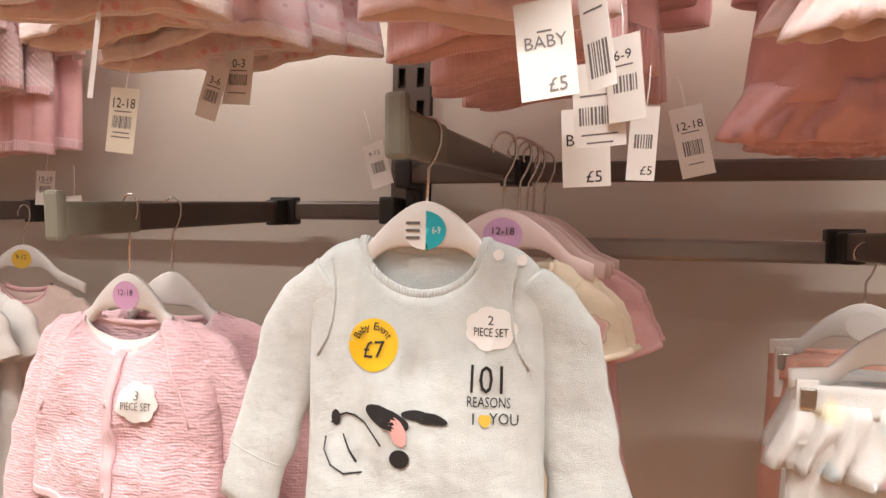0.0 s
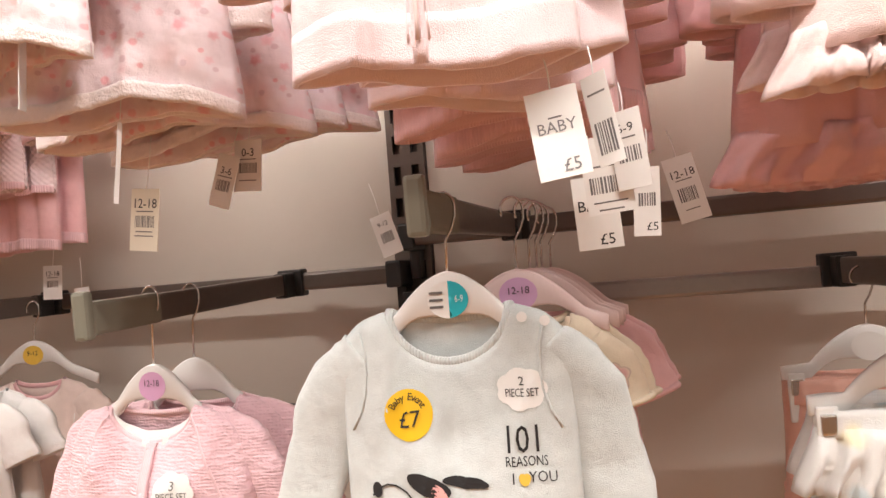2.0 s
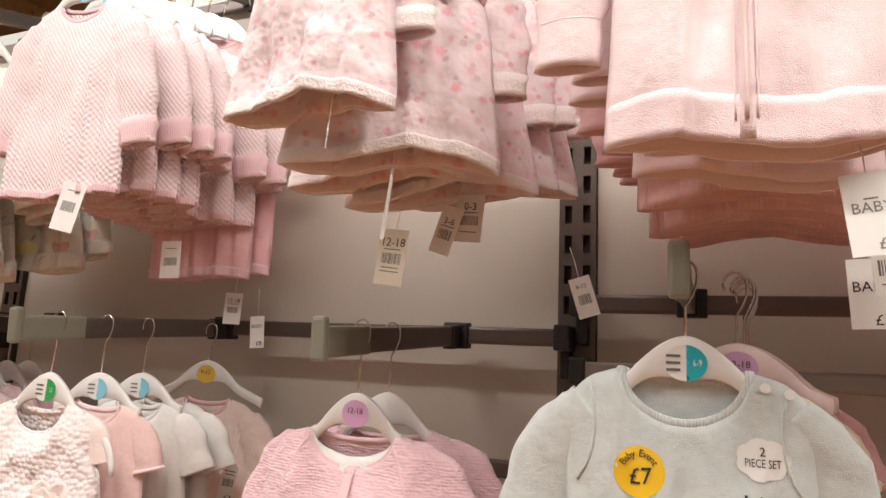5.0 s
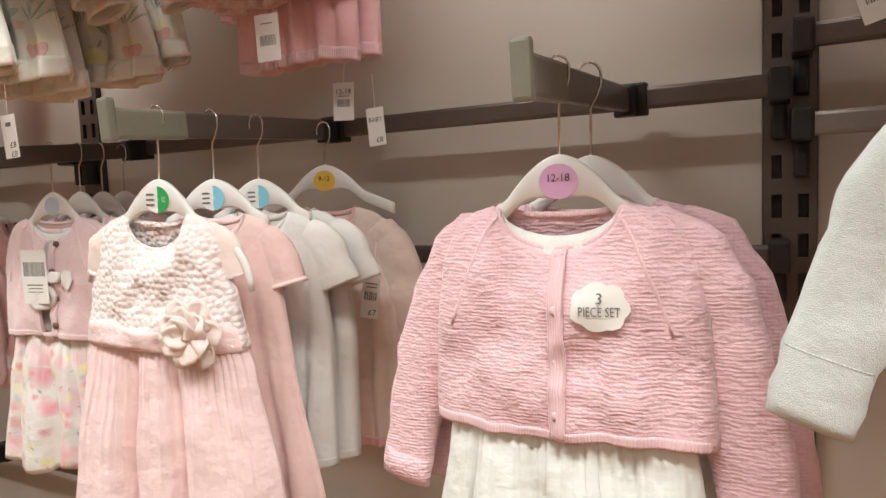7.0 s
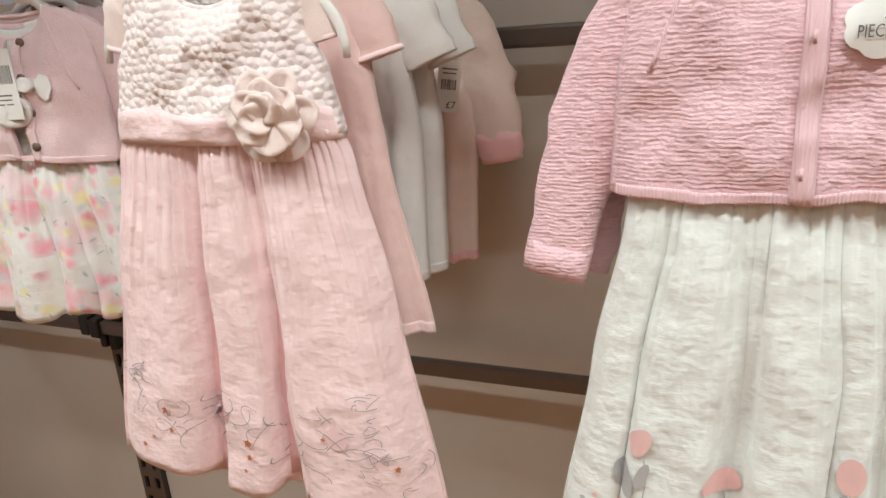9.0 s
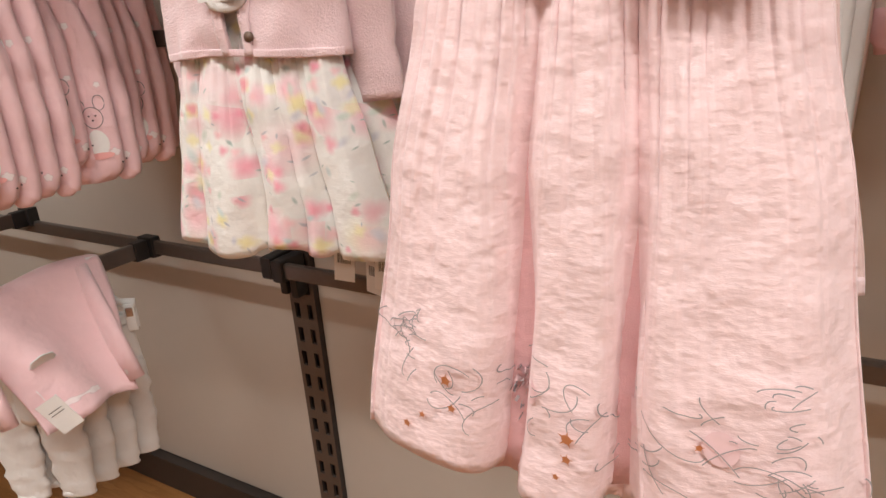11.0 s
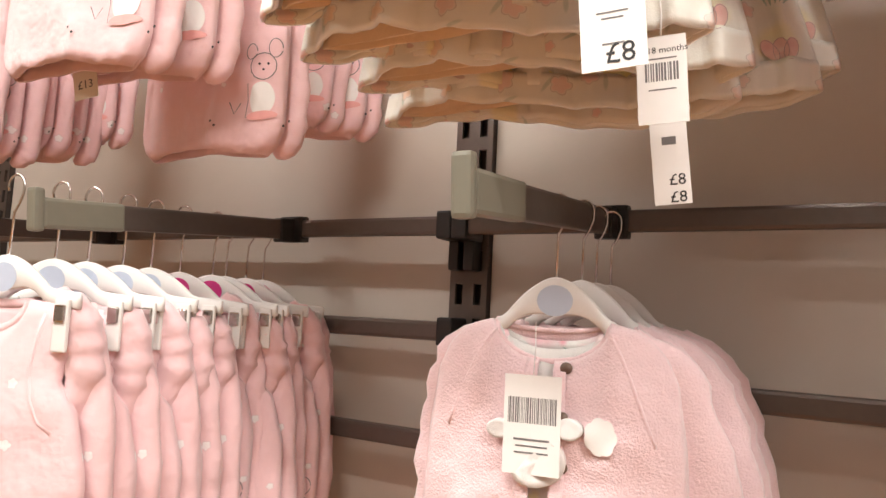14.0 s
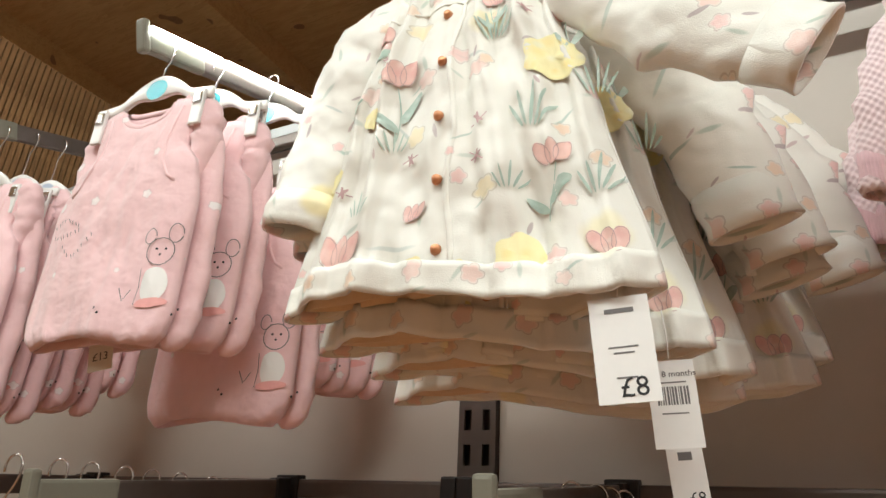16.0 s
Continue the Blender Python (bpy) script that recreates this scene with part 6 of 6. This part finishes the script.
zj, zjc = zip_jacket(F_sweat, F_sweatrib, "pale pink zipped baby sweat jacket with chest ruffle", 101)
zs, _ = zip_jacket(F_sweat_shade, F_sweatrib_shade, "pink zipped baby sweat jacket, deepened to salmon for the shade behind others", 107)
hz = hanger(M_blue, "", half=0.062, drop=0.070, rise=0.046, arch=0.045)
put_on(zj, 0.260, -0.594, zup(-0.594) - 0.022, 2, 0.5)
put_on(hz, 0.260, -0.594, zup(-0.594), 2)
for i, (y, dx, dz, sc_, yw) in enumerate(((-0.535, 0.012, -0.012, 1.03, 4), (-0.480, 0.020, -0.028, 1.05, 6), (-0.425, 0.012, -0.040, 1.07, 2), (-0.365, 0.026, -0.052, 1.10, 7), (-0.305, 0.020, -0.060, 1.12, 3), (-0.240, 0.034, -0.070, 1.14, 8), (-0.175, 0.030, -0.070, 1.16, 4))):
    if i == 2:
        put_on(zs, 0.258 + dx, y, zup(y) + dz, yw, 0, sc_)
    else:
        again(zj if i < 2 else zs, 0.258 + dx, y, zup(y) + dz, yw, rr.uniform(-2, 2), sc_)
    again(hz, 0.258 + dx, y, zup(y), yw)
JB = 1.482 - zup(-0.594)
swing_tag(zj, 0.070, 0.004, JB + 0.002, 0.0310, 0.0533, [("BABY", 0.0098, 0, -0.023), ("\u00a35", 0.0108, 0.005, -0.0465)], -2, -7, M_card, ((0.008, -0.017, 0.001),), 0.022, ink=M_washedink)
swing_tag(zj, 0.098, 0.060, JB - 0.018, 0.0310, 0.0516, [], -6, -4, M_card, ((0.022, -0.020, 0.0012), (0.022, -0.044, 0.001), (0.016, -0.049, 0.001)), 0.03, (-0.038, 0.011, 0.024))
swing_tag(zj, 0.095, 0.020, JB + 0.012, 0.0172, 0.0568, [], -30, -10, M_card, ((0.012, -0.012, 0.0012),), 0.02, (-0.050, 0.020, 0.012))
swing_tag(zj, 0.090, 0.090, JB - 0.040, 0.0310, 0.0516, [("BABY", 0.0110, 0, -0.021), ("\u00a35", 0.0110, 0.005, -0.0455)], 0, -3, M_card, (), 0.03)
swing_tag(zj, 0.112, 0.055, JB - 0.004, 0.0224, 0.0516, [("6-9", 0.0086, 0, -0.012)], -20, -6, M_card, ((0.012, -0.018, 0.001),), 0.02, (-0.034, 0.010, 0.014))
swing_tag(zj, 0.130, 0.140, JB - 0.030, 0.0200, 0.0530, [("\u00a35", 0.0090, 0.004, -0.046)], -12, 3, M_card, (), 0.03, (-0.030, 0.010, 0.012))
swing_tag(zj, 0.170, 0.300, JB + 0.000, 0.030, 0.066, [("12-18", 0.0110, 0, -0.018)], 4, -13, M_card, ((0.016, -0.024, 0.001), (0.014, -0.054, 0.001)), 0.03, (-0.046, 0.014, 0.018))

# ---- upper arms: knitted cardigans and ruffle tops ----
kc, _ = short_dress("pink waffle-knit baby cardigan in a row of the same", F_waffle, F_rib, 111, 0.30, 0.088, 0.105, -0.115, "long", "cardigan")
hkn = hanger(M_blue, "", half=0.085, drop=0.072, rise=0.044)
put_on(kc, -0.630, -0.415, zup(-0.415), 4)
put_on(hkn, -0.630, -0.415, zup(-0.415), 4)
for i, y in enumerate((-0.375, -0.335, -0.295, -0.255, -0.215, -0.175, -0.135)):
    again(kc, -0.625 + 0.006 * (i % 3), y, zup(y) - 0.008 * i, 4 + rr.uniform(-5, 8), rr.uniform(-2, 2), 1.0 + 0.015 * i)
    again(hkn, -0.625, y, zup(y), 5)
kd, _ = short_dress("coral knitted baby leggings set behind the cardigans", F_coral, F_rib, 113, 0.46, 0.085, 0.098, -0.115, "long", "cardigan")
for i, y in enumerate((-0.155, -0.115)):
    (put_on if i == 0 else again)(kd, -0.600 + 0.012 * i, y, zup(y), 8)
swing_tag(kc, 0.095, 0.300, -0.520, 0.034, 0.056, [("12-18", 0.0115, 0, -0.014)], 4, 2, M_card, ((0.020, -0.020, 0.001),), 0.05, (-0.036, 0.011, 0.020))
swing_tag(kc, 0.140, 0.310, -0.560, 0.028, 0.056, [("BABY", 0.0095, 0, -0.018), ("\u00a38", 0.0110, 0.004, -0.048)], 2, -4, M_card, (), 0.05)
swing_tag(kc, 0.050, -0.020, -0.400, 0.034, 0.070, [], 14, 12, M_card, ((0.016, -0.012, 0.0014),), 0.03, (-0.042, 0.014, 0.020))
swing_tag(kc, 0.075, 0.150, -0.452, 0.034, 0.060, [], 8, -2, M_card, ((0.018, -0.012, 0.0012),), 0.03, (-0.040, 0.013, 0.022))


def ruffle_top(cloth_, frill_cloth, label, seed, length=0.255):
    g = garment("ruffle_top", label, "ruffle tops")
    cl = Cloth(-0.120, length, [(0, 0.085), (0.2, 0.092), (0.6, 0.100), (1, 0.118)], nw=0.042, nf=0.030, nb=0.006, slope=0.32, depth=0.022, folds=0.004, nfold=4, top_folds=0.4, seed=seed, hem=0.006)
    body_part(cl, cloth_, g)
    fr = Cloth(-0.120 - length + 0.012, 0.045, [(0, 0.116), (1, 0.140)], nw=0, nf=0, nb=0, slope=0, depth=0.024, folds=0.008, nfold=11, top_folds=0.25, seed=seed + 1, thin=0.9)
    part("hem_frill", mesh_of("hem_frill", *fr.sheets(nu=110, nv=6), frill_cloth), g, "gathered frill at the hem", 0.0018)
    for s in (-1, 1):
        o, p, r = sleeve(s, [(0.064, 0.0, -0.150), (0.092, 0.0, -0.180), (0.114, 0.0, -0.280), (0.122, 0.004, -0.410)], [0.018, 0.032, 0.034, 0.028], cloth_ if frill_cloth is not F_coral else F_coral, g, seed + s, 0.5)
        cuff(p, r, frill_cloth, g, 0.55, 3, 1.05)
    neck_band(cl, frill_cloth, g, 0.004)
    return g, cl


rt, rtc = ruffle_top(F_blush, F_blush, "blush printed baby top with a frilled hem", 121, 0.318)
hrt = hanger(None, half=0.085, drop=0.076, rise=0.044)
put_on(rt, 0.600, -0.478, zup(-0.478), 0)
put_on(hrt, 0.600, -0.478, zup(-0.478), 0)
rk, _ = ruffle_top(F_coral, F_coral, "coral pink baby top with a peplum hem", 123, 0.395)
put_on(rk, 0.575, -0.330, zup(-0.330) - 0.010, 10)
again(hrt, 0.575, -0.330, zup(-0.330), 10)
for i, y in enumerate((-0.400, -0.265, -0.200)):
    again(rk if i else rt, 0.595 + 0.01 * i, y, zup(y) - 0.01 * i, 6 + 4 * i, 0, 1.0 + 0.02 * i)
    again(hrt, 0.595 + 0.01 * i, y, zup(y), 6)


# ---- clip-hung trousers ----
def trousers(cloth_, label, length=0.34, half=0.085, z0=-0.150, seed=1, frill=False):
    g = garment("trousers", label, "clip-hung trousers")
    cl = Cloth(z0, length * 0.45, [(0, half), (0.3, half * 1.02), (1, half * 1.1)], nw=0, nf=0, nb=0, slope=0, depth=0.016, folds=0.003, nfold=4, top_folds=0.8, seed=seed, thin=0.7)
    part("seat", mesh_of("seat", *cl.sheets(nv=12), cloth_), g, "", 0.002)
    part("waistband", mesh_of("waistband", *cl.sheets(v0=-0.02, v1=0.14, nv=4, puff=0.003), cloth_), g, "elastic waistband", 0.002)
    for s in (-1, 1):
        o, p, r = sleeve(s, [(half * 0.52, 0, z0 - length * 0.30), (half * 0.56, 0, z0 - length * 0.55), (half * 0.56, 0, z0 - length * 0.8), (half * 0.54, 0, z0 - length)], [half * 0.54, half * 0.52, half * 0.46, half * 0.36], cloth_, g, seed + s, 0.40, "leg", 0.05)
        cuff(p, r, cloth_, g, 0.42, 3, 1.03)
    if frill:
        fr = Cloth(z0 - 0.012, 0.060, [(0, half * 1.02), (1, half * 1.28)], nw=0, nf=0, nb=0, slope=0, depth=0.022, folds=0.009, nfold=8, top_folds=0.3, seed=seed + 5, thin=0.9)
        part("frill", mesh_of("frill", *fr.sheets(nu=80, nv=6), cloth_), g, "gathered waist frill", 0.0016)
    return g, cl


ht = hanger(M_card, "", half=0.090, drop=0.074, clips=True, rise=0.040)
tr, _ = trousers(F_trous, "peach cotton baby trousers on a clip hanger", 0.36, 0.090, -0.135, 131)
put_on(tr, 0.605, -0.155, 1.345, 2)
put_on(ht, 0.605, -0.155, 1.345, 2)
again(tr, 0.612, -0.115, 1.345, 4)
tp, tpc = trousers(F_pack, "white floral baby leggings pack with a frilled waist", 0.34, 0.085, -0.130, 135, True)
decal("pack_print", tpc, joined([moved(text_shape("3", 0.013), 0.0, -0.205), moved(text_shape("PACK", 0.013), 0.0, -0.222)]), M_grey_ink, tp, "small grey lettering", 0.012)
put_on(tp, 0.590, -0.330, 1.345, 3)
again(ht, 0.590, -0.330, 1.345, 3)
again(tp, 0.598, -0.270, 1.345, 5)

# ---- low arms ----
wl, _ = trousers(F_tee, "white baby leggings hanging from a low arm", 0.30, 0.075, -0.120, 141)
hl = hanger(None, half=0.085, drop=0.050, clips=True, rise=0.036)
for i, y in enumerate((-0.330, -0.285, -0.240, -0.195)):
    (put_on if i == 0 else again)(wl, -1.665, y, 0.700, 34 + 3 * i)
    (put_on if i == 0 else again)(hl, -1.655, y, 0.700, 34 + 3 * i)
gl, _ = trousers(F_legs, "pale grey baby leggings hanging from a low arm", 0.40, 0.095, -0.060, 145)
for i, y in enumerate((-0.430, -0.370, -0.310, -0.250)):
    (put_on if i == 0 else again)(gl, -2.115 + 0.012 * i, y, 0.668, 20 - 4 * i)
    again(hl, -2.115 + 0.012 * i, y, 0.715, 20 - 4 * i)
pl, _ = trousers(F_legpink, "pink doodle-print baby leggings hanging from a low arm", 0.42, 0.085, -0.120, 149)
for i, y in enumerate((-0.345, -0.215)):
    (put_on if i == 0 else again)(pl, -2.075, y, 0.700, 10)


def draped_suit():
    """A pink bodysuit thrown over a low arm: one half hangs to each side of the bar."""
    g = garment("bodysuit", "pink baby bodysuit thrown over a low display arm")
    vs, fs = [], []
    nu, nv = 46, 30
    for j in range(nv + 1):
        for i in range(nu + 1):
            a = -1 + 2 * i / nu
            b = j / nv
            side = 0.250 * a
            if a > 0:
                x = 0.008 + 0.62 * min(side, 0.02) + 0.50 * max(0.0, side - 0.02)
            else:
                x = -0.008 + 0.35 * side
            z = 0.006 - max(0.0, abs(side) - 0.012) * (0.86 if a > 0 else 0.80)
            w = 0.150 + 0.035 * math.cos(3.1 * a)
            y = -0.10 - w * (b - 0.5) * 1.35 - 0.06 * abs(a) + (0.05 * a if a > 0 else -0.05 * abs(a))
            x += 0.010 * math.sin(9 * b + 3 * a) * min(1, abs(a) * 2)
            z += 0.006 * math.sin(7 * b + 5 * a)
            vs.append((x, y, z))
    for j in range(nv):
        for i in range(nu):
            q = j * (nu + 1) + i
            fs.append((q, q + 1, q + nu + 2, q + nu + 1))
    part("body", mesh_of("body", vs, fs, F_romp), g, "", 0.004)
    for y0, x1, z1, r in ((-0.015, 0.135, -0.185, 0.026), (-0.215, 0.120, -0.165, 0.026)):
        pts = [(0.020, y0, -0.002), (0.062, y0 - 0.010, -0.060), (0.105, y0 - 0.016, -0.125), (x1, y0 - 0.014, z1)]
        part("sleeve", mesh_of("sleeve", *tube(pts, [0.020, r, r, r * 0.8], [0.012, 0.013, 0.013, 0.011], n=16), F_romp), g)
    cl = part("cloud_sticker", mesh_of("cloud_sticker", [(0.098 + z * 0.62, -0.150 + x, -0.098 - z * -0.85) for x, z in moved(blob_shape(cloud), 0, 0, 0, 0.020, 0.017)[0]], blob_shape(cloud)[1], M_card), g, "white cloud-shaped sticker", 0.001)
    t = swing_tag(g, 0.125, -0.175, -0.150, 0.040, 0.060, [], 40, -30, M_card, ((0.024, -0.02, 0.0014), (0.024, -0.026, 0.0014)), 0.02)
    return g


put_on(draped_suit(), -1.626, -0.200, 0.700)
